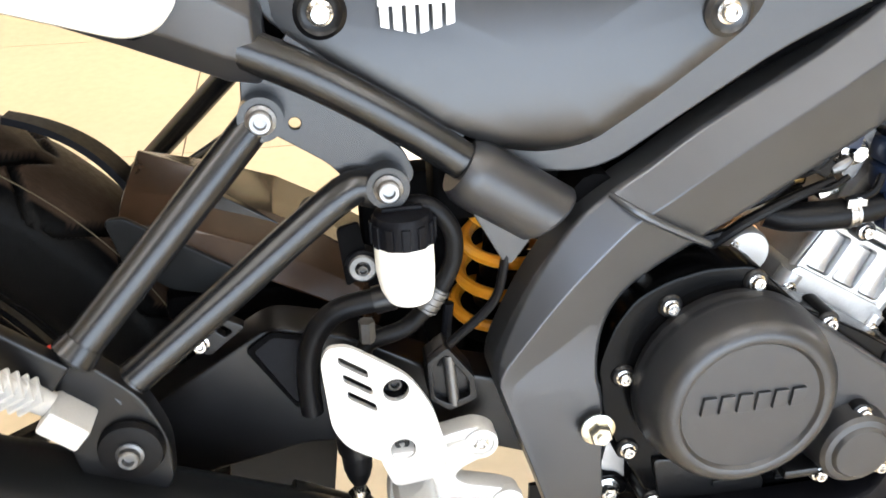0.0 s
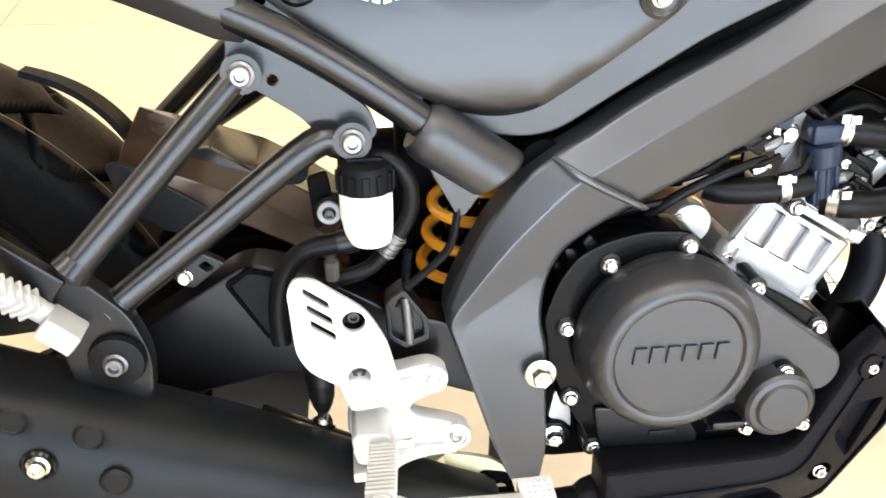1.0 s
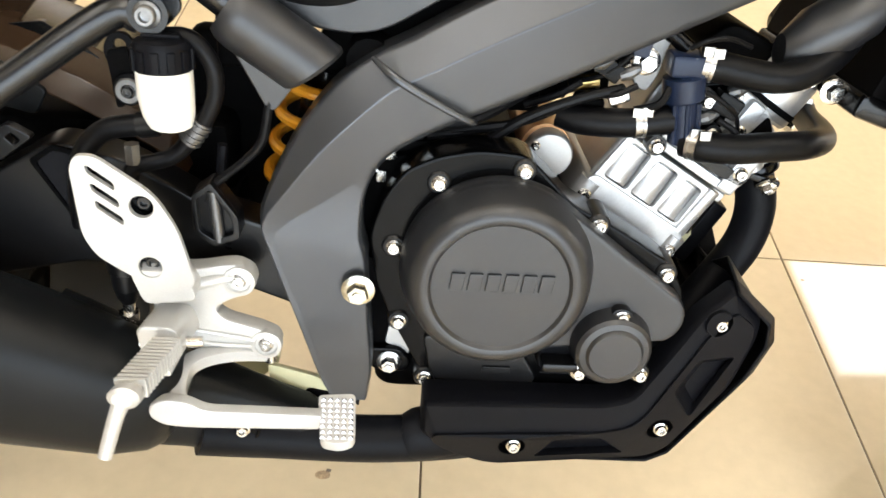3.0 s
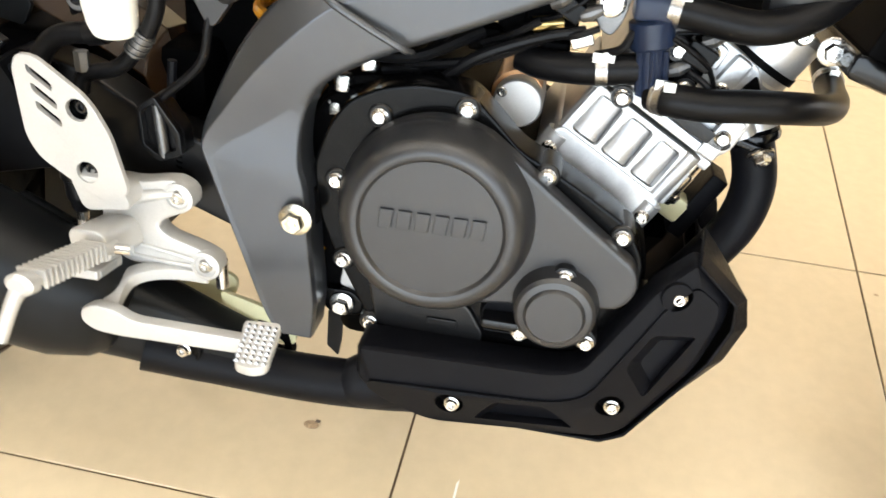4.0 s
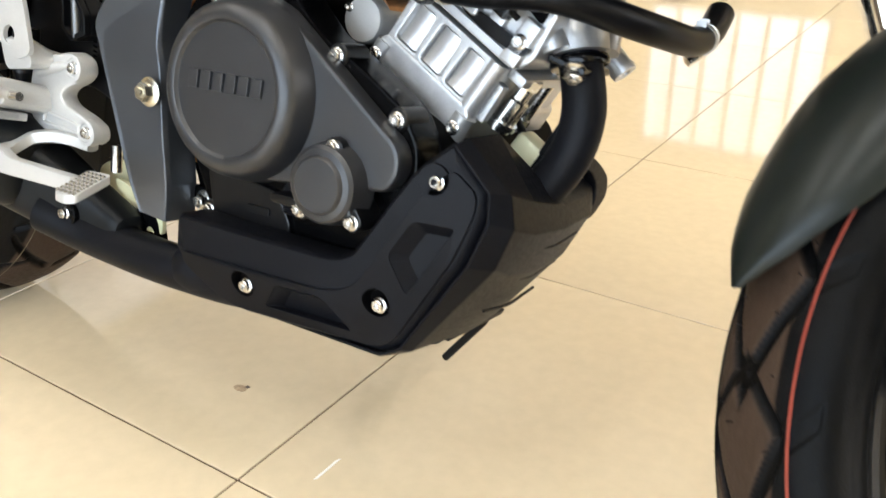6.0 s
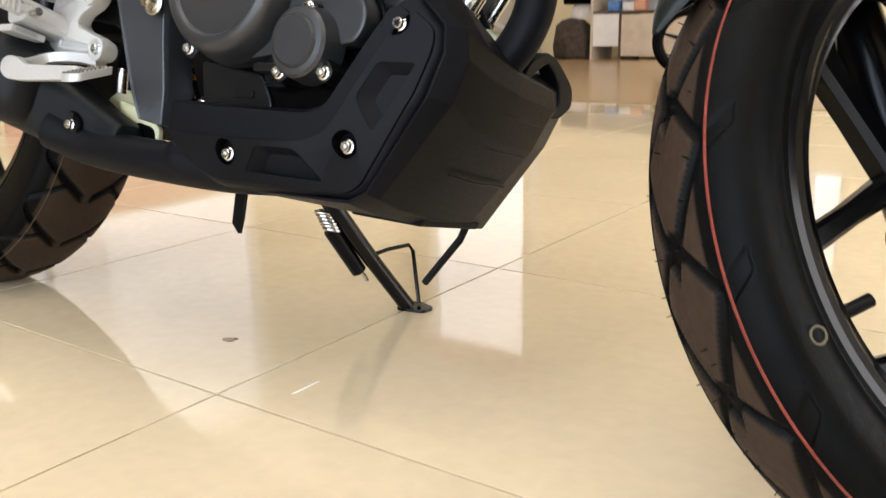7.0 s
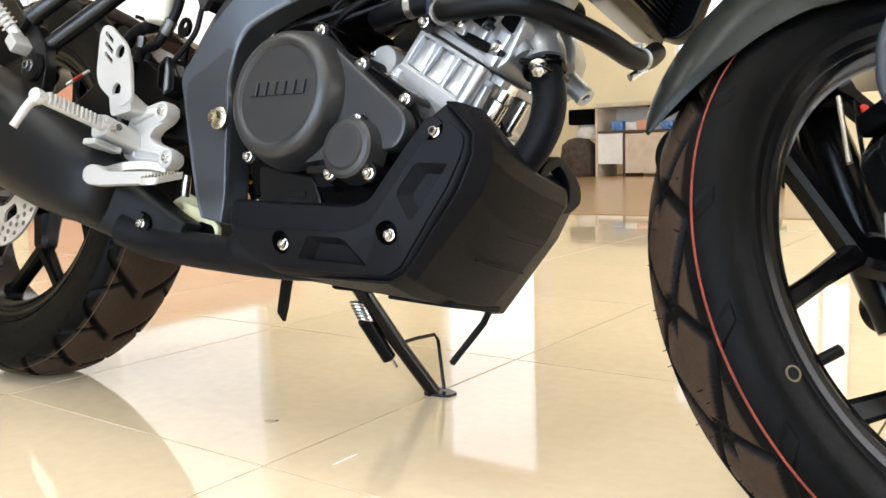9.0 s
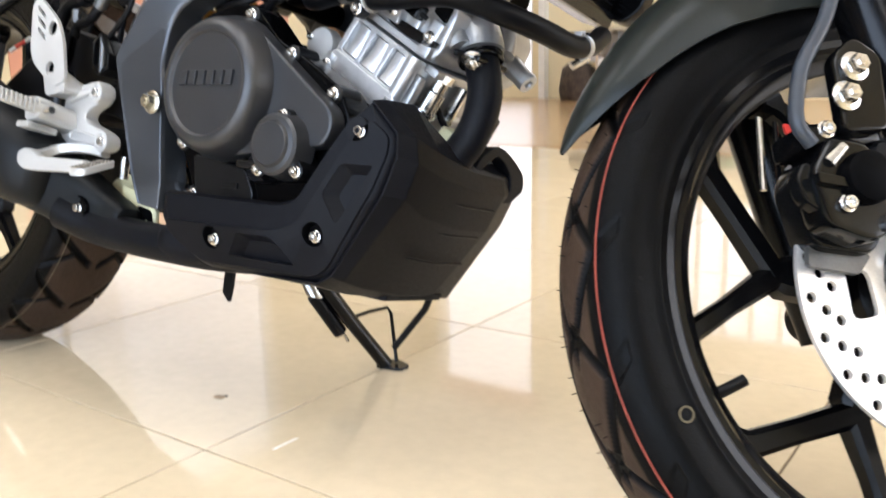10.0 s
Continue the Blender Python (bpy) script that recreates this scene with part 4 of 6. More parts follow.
# exhaust: flange, down pipe, mid pipe
exhaust = part("exhaust_pipe", tube([(288, -34, 482), (298, -38, 462), (308, -42, 425), (303, -46, 388), (282, -52, 352), (236, -72, 298), (160, -108, 236), (60, -148, 224), (-40, -168, 226), (-150, -176, 234), (-210, -190, 250)], [17, 19, 19.5, 19.5, 19.5, 20, 20, 22, 22, 22, 24], 24), BLACK, bike, "matte black exhaust down pipe")
fl = part("exhaust_flange", lathe([(0, -4), (25, -4), (26, 0), (25, 4), (0, 4)], 32, centre=(296, -38, 466), axis=(0.3, -0.1, -0.9)), GLOSS, bike, "black exhaust flange with a nut")
bolt(fl, 302, -64, 460, BOLT_HEX, axis=(0.3, -0.6, -0.7))
part("flange_ear", plate(rounded([(280, 472), (314, 463), (313, 456), (279, 465)], 3), -70, -8, 2), GLOSS, fl)
part("pipe_cover", loft([[(x, y + (h - 2) * math.cos(a), z + h * math.sin(a)) for a in np.linspace(0, 2 * math.pi, 24, endpoint=False)] for x, y, z, h in ((110, -136, 226, 10), (60, -150, 226, 22), (20, -158, 229, 26), (-8, -164, 231, 27), (-22, -166, 230, 25), (-30, -167, 229, 21))]), BLACK, bike, "matte black exhaust shroud")

# silencer: front pipe cover, big shield, bolts
def oval(x, y, z, hy, hz, tilt=0.0, n=28, p=2.6):
    out = []
    for k in range(n):
        a = 2 * math.pi * k / n
        c, s = math.cos(a), math.sin(a)
        dy, dz = hy * math.copysign(abs(c) ** (2 / p), c), hz * math.copysign(abs(s) ** (2 / p), s)
        out.append((x - dz * tilt, y + dy, z + dz))
    return out


silencer = part("silencer", loft([oval(*r) for r in ((-108, -166, 236, 9, 16, -0.2, 36, 4), (-112, -167, 237, 18, 24, -0.2, 36, 4), (-122, -167, 239, 21, 28, -0.2, 36, 4), (-150, -168, 246, 22, 32, -0.25, 36, 4), (-210, -180, 273, 27, 39, -0.3, 36, 4), (-270, -194, 302, 36, 50, -0.3, 36, 3.4), (-330, -202, 330, 38, 58, -0.35, 36, 3))]), SHIELD, bike, "matte black plastic silencer cover")
part("silencer_shield", loft([oval(*r) for r in ((-217, -194, 288, 20, 26, -0.35), (-222, -198, 290, 33, 37, -0.35), (-232, -203, 293, 38, 43, -0.35), (-260, -211, 303, 44, 50, -0.35), (-330, -218, 330, 50, 60, -0.4), (-430, -224, 368, 54, 66, -0.4), (-540, -226, 410, 56, 70, -0.4), (-680, -226, 466, 54, 66, -0.4), (-700, -226, 474, 40, 50, -0.4))]), SHIELD, silencer, "large matte black silencer shield")
part("bolt_recess", lathe([(0, 0.6), (12.5, 0.6), (13.5, 2.2), (15.5, 1.6), (16, -4)], 32, centre=(-171, -195.5, 256)), CASE, silencer)
bolt(silencer, -171, -196.5, 256, BOLT_SMALL)
for x, z in ((-470, 453), (-421, 435), (-410, 393)):
    part("dimple", lathe([(0, 0.2), (8.6, 0.2), (10, 1.6), (11.6, 0)], 32, centre=(x, -277.5, z)), SHIELD, silencer)
part("bolt_cup", lathe([(0, 0.2), (9, 0.2), (11, 2), (13, 0)], 32, centre=(-460, -277.5, 413)), GLOSS, silencer)
bolt(silencer, -460, -277, 413, BOLT_MEDIUM)

# engine guard: side plate with a folded rim and pockets, and a nose that wraps under the front
SIDE = rounded([(-14, 290), (156, 287), (176, 292), (212, 352), (224, 372), (254, 400), (288, 366), (288, 344), (274, 300), (226, 218), (206, 207), (44, 208), (4, 230), (-14, 252)], [6, 14, 16, 12, 10, 6, 8, 8, 10, 18, 14, 16, 12, 8], 4)
FACE = rounded([(-2, 257), (158, 257), (186, 267), (226, 338), (236, 356), (258, 378), (279, 362), (279, 345), (266, 304), (220, 224), (203, 214), (46, 214), (10, 234), (-4, 246)], [6, 14, 16, 12, 10, 6, 8, 8, 10, 18, 14, 16, 12, 8], 4)
R1 = rounded([(108, 250), (152, 250), (180, 223), (92, 225)], [4, 8, 4, 4])
R2 = rounded([(213, 300), (231, 332), (266, 332), (233, 270)], [7, 5, 4, 6])
CUPS = [(245, 366), (209, 256), (72, 240)]
guard = part("engine_guard", plate(FACE, -200, -192, 2.5, holes=[R1, R2, *(circle(x - 2, z + 2, 12.5, 20) for x, z in CUPS)], at=slant), BLACK, bike, "matte black plastic engine guard")
part("guard_fold", loft([[(x, -197 + slant(x, z), z) for x, z in FACE], [(x, -196 + slant(x, z), z) for x, z in inset(SIDE, 4)], [(x, -190 + slant(x, z), z) for x, z in SIDE], [(x, -160 + slant(x, z) * 0.5, z) for x, z in SIDE]], caps=False), BLACK, guard, sharp=45)
part("guard_pocket", pocket(R1, -199, 9, 0.76, (2, -3), slant), BLACK, guard)
part("guard_pocket", pocket(R2, -199, 9, 0.72, (6, -3), slant), BLACK, guard)
for x, z in CUPS:
    # cups darker than the guard: the recess's shade is in their colour
    part("bolt_cup", pocket(circle(x - 2, z + 2, 12.5, 20), -199, 9, 0.85, (0, 0), slant), DARK, guard)
    bolt(guard, x, -196 + slant(x, z), z, BOLT_SMALL)
NOSE = [
    (-168, [(256, 398), (291, 366), (293, 342), (280, 304), (226, 217), (206, 206), (44, 207)]),
    (-150, [(258, 402), (302, 364), (308, 338), (296, 302), (228, 212), (206, 202), (40, 206)]),
    (-108, [(264, 404), (303, 354), (309, 328), (290, 287), (221, 204), (199, 195), (40, 204)]),
    (-40, [(276, 362), (304, 342), (307, 322), (286, 278), (220, 196), (198, 190), (60, 200)]),
]
NOSE += [(40, [(272, 364), (296, 342), (299, 322), (278, 278), (212, 194), (192, 189), (60, 200)]),
         (98, [(254, 384), (278, 352), (282, 330), (264, 288), (196, 188), (178, 186), (40, 204)]),
         (112, [(248, 386), (266, 352), (268, 330), (252, 292), (192, 206), (176, 200), (40, 210)])]
nose = loft([[(x, y, z) for x, z in pts] for y, pts in NOSE], closed=False)
bmesh.ops.solidify(nose, geom=nose.faces[:], thickness=3.0)
soften(nose, 2.0, 9)
shell = part("guard_nose", nose, BLACK, guard, "nose of the engine guard with moulded grooves", sharp=14)
for k in range(3):
    z = 304 - k * 33
    x = 308 - max(0, 318 - z) * 0.56
    part("groove", tube([(x - 4, -86, z + 4), (x - 2, -40, z), (x - 5.5, 0, z), (x - 8.5, 30, z)], 1.5, 8), BLACK, shell)
part("nose_lip", plate(rounded([(176, 198), (214, 196), (210, 188), (120, 192), (118, 196)], 2), -52, 60, 1), BLACK, guard)
LOBE = rounded([(-36, 326), (-12, 362), (22, 380), (44, 377), (68, 367), (92, 353), (95, 333), (66, 316), (20, 310), (-20, 314)], [6, 10, 10, 8, 8, 10, 10, 10, 8, 8])
LOBE_HOLE = rounded([(-26, 330), (-4, 351), (25, 368), (42, 362), (58, 350), (63, 331), (38, 318), (0, 321)], 6)
lobe = plate(LOBE, -14, 5, 3, holes=[LOBE_HOLE])
bmesh.ops.transform(lobe, matrix=Matrix(((0, -1, 0, 280), (1, 0, 0, 0), (0, 0, 1, 0), (0, 0, 0, 1))), verts=lobe.verts[:])
part("nose_lobe", lobe, BLACK, guard)
part("lobe_bracket", block(232, 250, 10, 70, 330, 372, 4), GLOSS, guard)
bolt(guard, 252, 46, 352, BOLT_SMALL, axis=(1, 0, 0))
part("left_side", plate(rounded([(40, 290), (150, 285), (240, 386), (262, 352), (262, 330), (246, 292), (186, 208), (60, 214)], 8), 92, 102, 2), BLACK, guard)
part("guard_bracket", tube([(240, 40, 350), (268, 52, 356), (282, 50, 330)], 6, 10), DARK, guard)

# heel plate, footrest hanger, peg, pedal
HEEL = rounded([(-281, 506), (-276, 517), (-262, 517), (-222, 488), (-207, 460), (-196, 412), (-218, 403), (-250, 422), (-269, 435), (-278, 452)], [5, 7, 7, 12, 10, 8, 10, 10, 8, 10])
slots = [[(x0 + dx, z0 + dz) for dx, dz in rounded([(0, 3.2), (19, -10.8), (19, -17.2), (0, -3.2)], 3)] for x0, z0 in ((-269, 507), (-267, 493), (-265, 479))]
footrest = part("footrest_bracket", plate(rounded([(-232, 410), (-200, 412), (-182, 416), (-170, 417), (-157, 410), (-155, 397), (-164, 388), (-182, 380), (-190, 372), (-182, 364), (-152, 355), (-138, 348), (-136, 336), (-146, 328), (-188, 330), (-226, 334), (-244, 350), (-240, 378)], [6, 8, 9, 9, 10, 10, 10, 10, 8, 10, 10, 9, 9, 10, 10, 12, 12, 10]), -188, -168, 4), SILVER, bike, "silver cast footrest bracket")
part("cast_bead", tube([(-212, -189, 354), (-166, -189, 347), (-160, -189, 343), (-166, -189, 339), (-210, -189, 342), (-214, -189, 348), (-212, -189, 354)], 2.0, 8), SILVER, footrest)
part("cast_ridge", tube([(-222, -188, 392), (-188, -188, 402), (-172, -187, 404)], [6, 5, 3], 12), SILVER, footrest)
part("heel_plate", plate(HEEL, -216, -211, 1.4, holes=[*slots, circle(-232, 478, 9, 24), circle(-230, 427, 9, 24)]), SILVER, footrest, "silver heel plate with three slots")
part("plate_stay", loft([[(x, y, z) for x, z in rounded([(-248, 432 + d), (-206, 432 + d), (-196, 398), (-238, 392)], 8)] for y, d in ((-214, -10), (-205, -6), (-186, -16), (-172, -20))], bevel=2), SILVER, footrest)
BOLT_DARK = bolt_mesh(5.5, TUBE)
for x, z in ((-232, 478), (-230, 427)):
    part("hole_cup", lathe([(9.2, 0), (8.6, -8), (0, -8)], 24, centre=(x, -212, z)), GLOSS, footrest)
    bolt(footrest, x, -203, z, BOLT_DARK, label="black socket bolt")
for x, z in ((-169, 402), (-149, 341)):
    part("bolt_boss", lathe([(0, -4), (13.5, -4), (13, 3), (10, 3.5), (9, 1.5), (0, 1.5)], 28, centre=(x, -187, z)), SILVER, footrest)
    bolt(footrest, x, -187, z, BOLT_SMALL)
part("peg_clevis", loft([[(x, y, z + (-186 - y) * 0.2) for x, z in rounded([(-240, 378), (-208, 378), (-202, 352), (-236, 346)], 9)] for y in (-184, -210, -240)], bevel=4), SILVER, footrest)
part("clevis_tongue", block(-13, 13, -20, 20, -4, 4, 1.5, m=Matrix.Translation((-226, -228, 350)) @ pose(0, 0, 0, -8, 0, 0)), SILVER, footrest)
part("tongue_window", block(12, 13.6, -15, 10, -2, 2.4, 0.4, m=Matrix.Translation((-226, -228, 350)) @ pose(0, 0, 0, -8, 0, 0)), CAST, footrest)
PEG_A, PEG_B = Vector((-214, -240, 373)), Vector((-221, -326, 389))
along = (PEG_B - PEG_A).normalized()
peg = part("footrest_peg", loft([[PEG_A + along * q + Vector((c * w, 0, d * h)) for c, d in circle(0, 0, 1, 20)] for q, w, h in ((-14, 11, 8), (-4, 12, 9), (2, 9.5, 6.5), (80, 8.5, 6.5), (82, 11, 9), (90, 11, 9), (93, 7, 6))]), SILVER, footrest, "ribbed silver footrest peg with a feeler")
for k in range(13):
    c = PEG_A + along * (6 + k * 5.8)
    part("peg_rib", block(-11, 11, -1.6, 1.6, 3, 9.0, 1, m=Matrix.Translation(c)), SILVER, peg)
    part("peg_rib", block(8, 11.5, -1.6, 1.6, -6, 5, 1, m=Matrix.Translation(c)), SILVER, peg)
part("peg_pin", tube([(-190, -232, 372), (-238, -234, 370)], 4.5, 12, smooth=0), STEEL, peg)
part("feeler", tube([(-222, -322, 386), (-226, -330, 378), (-234, -341, 349)], [7, 5.5, 4.8], 16, smooth=4), SILVER, peg)


def strap(path, half, tall, bevel=2.5):
    """A flat bar on edge that follows path in plan."""
    line = curve(path, 5)
    rings = []
    for i, p in enumerate(line):
        d = line[min(i + 1, len(line) - 1)] - line[max(i - 1, 0)]
        side = Vector((d.y, -d.x, 0))
        side = side.normalized() if side.length > 0.01 else Vector((0, 1, 0))
        up = side.cross(d).normalized()
        up = up if up.z >= 0 else -up
        rings.append([p + side * a * half + up * b * tall / 2 for a, b in ((-1, -0.75), (-0.5, -1), (0.5, -1), (1, -0.75), (1, 0.75), (0.5, 1), (-0.5, 1), (-1, 0.75))])
    return loft(rings)


pedal = part("brake_pedal", plate(rounded([(-222, 324), (-234, 318), (-235, 306), (-224, 298), (-204, 296), (-98, 298), (-96, 313), (-190, 314), (-204, 322)], [6, 9, 10, 10, 10, 4, 4, 8, 6]), -246, -234, 3), SILVER, bike, "silver brake pedal lever")
part("pedal_root", strap([(-212, -242, 312), (-217, -224, 318), (-214, -206, 326), (-200, -194, 330), (-176, -186, 331), (-150, -180, 328)], 8, 13), SILVER, pedal)
PAD = rounded([(-102, -222), (-71, -219), (-69, -270), (-80, -276), (-96, -273)], [5, 6, 6, 6, 6])
PAD_TILT = lambda y: 0.28 * (y + 222)
pad = part("pedal_pad", loft([[(x, -222 + (y + 222) * 0.8, z + PAD_TILT(y)) for x, y in PAD] for z in (308, 316)], bevel=2), SILVER, pedal, "knurled pedal pad")
for i in range(8):
    for j in range(5):
        part("knurl", lathe([(0, 2.2), (2.9, 0)], 4, centre=(-97 + j * 5.6 + i * 0.3, -226 - i * 4.7, 315.8 + PAD_TILT(-227 - i * 5.9)), axis=(0, -0.28, 1)), STEEL, pad)
part("pedal_stop", tube([(-152, -150, 326), (-152, -150, 298)], 6, 12, smooth=0), STEEL, bike)
cyl = part("master_cylinder", tube([(-262, -178, 432), (-262, -178, 404), (-263, -178, 402), (-263, -178, 386)], [15, 15, 12, 11], 24, smooth=0), COVER, bike, "black brake master cylinder with a steel rod")
part("rod_boot", tube([(-263, -178, 388), (-263, -178, 379), (-263, -178, 372)], [11, 9, 6], 20, smooth=0), RUBBER, cyl)
part("push_rod", tube([(-263, -178, 374), (-264, -178, 336)], 5, 12, smooth=0), STEEL, cyl)
part("rod_nut", tube([(-264, -178, 362), (-264, -178, 354)], 9, 6, smooth=0), STEEL, cyl)
part("rod_clevis", block(-275, -253, -188, -168, 330, 350, 3), STEEL, cyl)
SWITCH = rounded([(-206, 470), (-190, 482), (-170, 453), (-169, 434), (-190, 426), (-205, 438)], 3)
switch = part("stop_switch", plate(SWITCH, -168, -150, 2), COVER, bike, "black stop switch bracket")
part("switch_rim", plate(SWITCH, -176, -168, 1, holes=[rounded([(-202, 467), (-191, 476), (-175, 452), (-174, 438), (-190, 432), (-201, 440)], 3)]), COVER, switch)
part("switch_body", tube([(-189, -172, 474), (-186, -172, 430)], 4.5, 12, smooth=0), BRACKET, switch)
PALE = [(-207, 292), (-200, 266), (-173, 257), (-149, 276), (-145, 296), (-175, 308)]
part("pale_bracket", plate(rounded(PALE, 12), -130, -124, 1.5), RESIN, bike, "pale yellow plastic bracket")
part("stop_spring", tube([(-184 + 3 * math.cos(a * 0.9), -150 + 3 * math.sin(a * 0.9), 436 - a * 0.7) for a in range(0, 40)], 0.9, 6, smooth=2), DARK, bike)
part("switch_bracket", tube([(-184, -150, 505), (-188, -150, 470), (-176, -150, 452)], 4, 8, smooth=0), BLACK, bike)

# warning rod seen past the silencer
rod = part("brake_light_rod", tube([(-484, -120, 485), (-460, -120, 493)], 2.8, 12, smooth=0), REDTAG, bike, "red and white brake rod")
for a, b in (((-500, -120, 479), (-484, -120, 485)), ((-460, -120, 493), (-448, -120, 497))):
    part("rod_end", tube([a, b], 2.6, 12, smooth=0), WHITE, rod)

# brake fluid reservoir with cap, bracket and hoses
tank = part("brake_reservoir", loft([[(-217 + o + hx * c, -178 + hy * s, z) for c, s in circle(0, 0, 1, 32)] for z, hx, hy, o in ((527, 12, 12, 2), (529, 16, 16, 2), (538, 19, 19, 1), (552, 20.5, 20.5, 0), (574, 20.5, 20.5, 0))], bevel=1.2), WHITE, bike, "translucent white brake fluid reservoir")
part("cap_bar", block(-14, 14, -3, 3, 594, 598, 1.5, m=Matrix.Translation((-217, -178, 0))), BLACK, tank)
lid = part("reservoir_cap", lathe([(0, 24), (13, 24), (19, 22.5), (21, 18), (21, 2), (19, 0), (0, 0)], 40, centre=(-217, -178, 571), axis=(0, 0, 1)), BLACK, tank, "ribbed black screw cap")
for k in range(12):
    a = 2 * math.pi * k / 12
    part("cap_rib", block(-1.4, 1.4, -3.0, 3.0, 573, 589, 1.0, m=Matrix.Translation((-217 + 21.4 * math.cos(a), -178 + 21.4 * math.sin(a), 0)) @ pose(0, 0, 0, 0, 0, math.degrees(a))), BLACK, lid)
part("mount_ear", lathe([(0, -10), (12, -10), (12, 2), (10, 4), (0, 4)], 28, centre=(-246, -168, 552)), BLACK, tank)
part("washer", lathe([(0, -2), (9.5, -2), (10, 1), (9, 2), (0, 2)], 28, centre=(-246, -172, 552)), BRACKET, tank)
bolt(tank, -246, -173, 552, bolt_mesh(4.2, TUBE))
part("reservoir_bracket", plate(rounded([(-262, 580), (-246, 584), (-240, 545), (-258, 535)], 4), -166, -162, 1), DARK, bike)
part("brake_hose", tube([(-224, -174, 530), (-234, -173, 527), (-266, -173, 521), (-285, -173, 501), (-292, -174, 470), (-292, -175, 440)], 8.5, 14), RUBBER, bike, "black rubber reservoir hose")
part("hose_collar", tube([(-226, -174, 529), (-240, -173, 526)], 10, 16, smooth=0), COVER, bike)
part("brake_hose", tube([(-252, -174, 478), (-247, -173, 492), (-219, -172, 501), (-201, -172, 519), (-188, -172, 538), (-182, -172, 556), (-184, -172, 577), (-200, -170, 594), (-230, -160, 590)], 6.5, 14), RUBBER, bike, "black braided brake hose")
part("hose_sleeve", tube([(-205, -172, 515), (-201, -172, 519), (-193, -172, 531)], 8, 14), BRACKET, bike)
for k in range(4):
    part("crimp_ring", tube([(-204 + 3 * k, -172, 515 + 4.2 * k), (-203 + 3 * k, -172, 516.6 + 4.2 * k)], 9, 16, smooth=0), BRACKET, bike)
part("thin_cable", tube([(-138, -160, 566), (-144, -165, 544), (-150, -165, 516), (-163, -165, 499), (-188, -165, 477), (-196, -165, 462)], 3.6, 10), RUBBER, bike)
part("banjo_bolt", tube([(-247, -176, 512), (-247, -176, 496)], 6, 6, smooth=0), BRACKET, bike)

# rear shock absorber with its spring
shock = part("shock_absorber", tube([(-104, -44, 560), (-140, -44, 385)], 20, 24, smooth=0), GLOSS, bike, "rear shock with an orange spring")
part("spring", tube([(-108 - 30 * k / 110 + 36 * math.cos(k * 0.3), -44 + 36 * math.sin(k * 0.3), 549 - 158 * k / 110) for k in range(80)], 5.6, 10, smooth=2), ORANGE, shock, "orange coil spring")
part("spring_perch", lathe([(0, -8), (40, -8), (42, 0), (40, 8), (0, 8)], 36, centre=(-128, -44, 428), axis=(0.2, 0, 1)), DARK, shock)
part("spring_seat", lathe([(0, -5), (37, -5), (38, 0), (37, 5), (0, 5)], 36, centre=(-107, -44, 552), axis=(0.2, 0, 1)), DARK, shock)

# ---- wheels ----
def tyre_section(radius, half, a):
    """Radius and y of the tread at a, from -1 to 1 across."""
    a = max(-0.999, min(0.999, a))
    return radius - 33 + 33 * math.cos(a * math.pi / 2) ** 0.9, half * math.sin(a * math.pi / 2)


def tyre_mesh(radius, half, bead, count, families, brown, n=1300, m=56):
    """A tyre about the y axis, in millimetres. families: grooves that repeat count times round it, each with its lean (pitches per
    half width), its shift, width and depth, and the reach from the middle between which it is cut."""
    flank = [(bead - 2, 0.66), (bead + 5, 0.76), (bead + 12, 0.85), (bead + 15, 0.885), (bead + 16, 0.865), (bead + 24, 0.935), (bead + 32, 0.98)]
    across = np.linspace(-1, 1, m + 1)
    prof = [(r, -half * y, 2.0) for r, y in flank] + [(*tyre_section(radius, half, a), a) for a in across] + [(r, half * y, 2.0) for r, y in reversed(flank)]
    r, y, a = (np.array(c) for c in zip(*prof))
    turn = np.arange(n) * 2 * math.pi / n
    pitch = 2 * math.pi * radius / count
    side = np.abs(a)[None, :]
    low = np.zeros((n, len(r)))
    for lean, shift, width, depth, a0, a1 in families:
        phase = (turn[:, None] * count / (2 * math.pi) - lean * side - shift) % 1.0
        gap = np.minimum(phase, 1 - phase) * pitch / math.hypot(1, lean * pitch / (1.42 * half))
        cut = np.clip((width / 2 - gap) / 2.6 + 0.5, 0, 1) * np.clip((side - a0) / 0.03, 0, 1) * np.clip((a1 - side) / 0.06, 0, 1)
        low = np.maximum(low, cut * depth)
    rr = (r[None, :] - low) * 0.001
    co = np.stack([rr * np.cos(turn)[:, None], np.broadcast_to(y * 0.001, rr.shape), rr * np.sin(turn)[:, None]], -1).reshape(-1, 3)
    k = len(r)
    i, j = np.meshgrid(np.arange(n), np.arange(k - 1), indexing="ij")
    nxt = (i + 1) % n
    quads = np.stack([i * k + j, i * k + j + 1, nxt * k + j + 1, nxt * k + j], -1).reshape(-1, 4)
    me = bpy.data.meshes.new("tyre")
    me.from_pydata(co, [], quads)
    # no brown in the grooves, so the colour itself darkens them
    film_sheen = np.clip((brown - side) / 0.03 + 0.5, 0, 1) * np.clip(1 - low / 1.6, 0, 1)
    me.attributes.new("film_sheen", "FLOAT", "POINT").data.foreach_set("value", film_sheen.astype(np.float32).ravel())
    me.materials.append(TYRE)
    me.shade_smooth()
    me.set_sharp_from_angle(angle=radians(85))
    return me


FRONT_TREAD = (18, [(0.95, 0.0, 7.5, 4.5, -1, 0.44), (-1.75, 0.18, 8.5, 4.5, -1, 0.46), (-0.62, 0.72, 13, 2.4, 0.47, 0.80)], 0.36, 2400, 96)
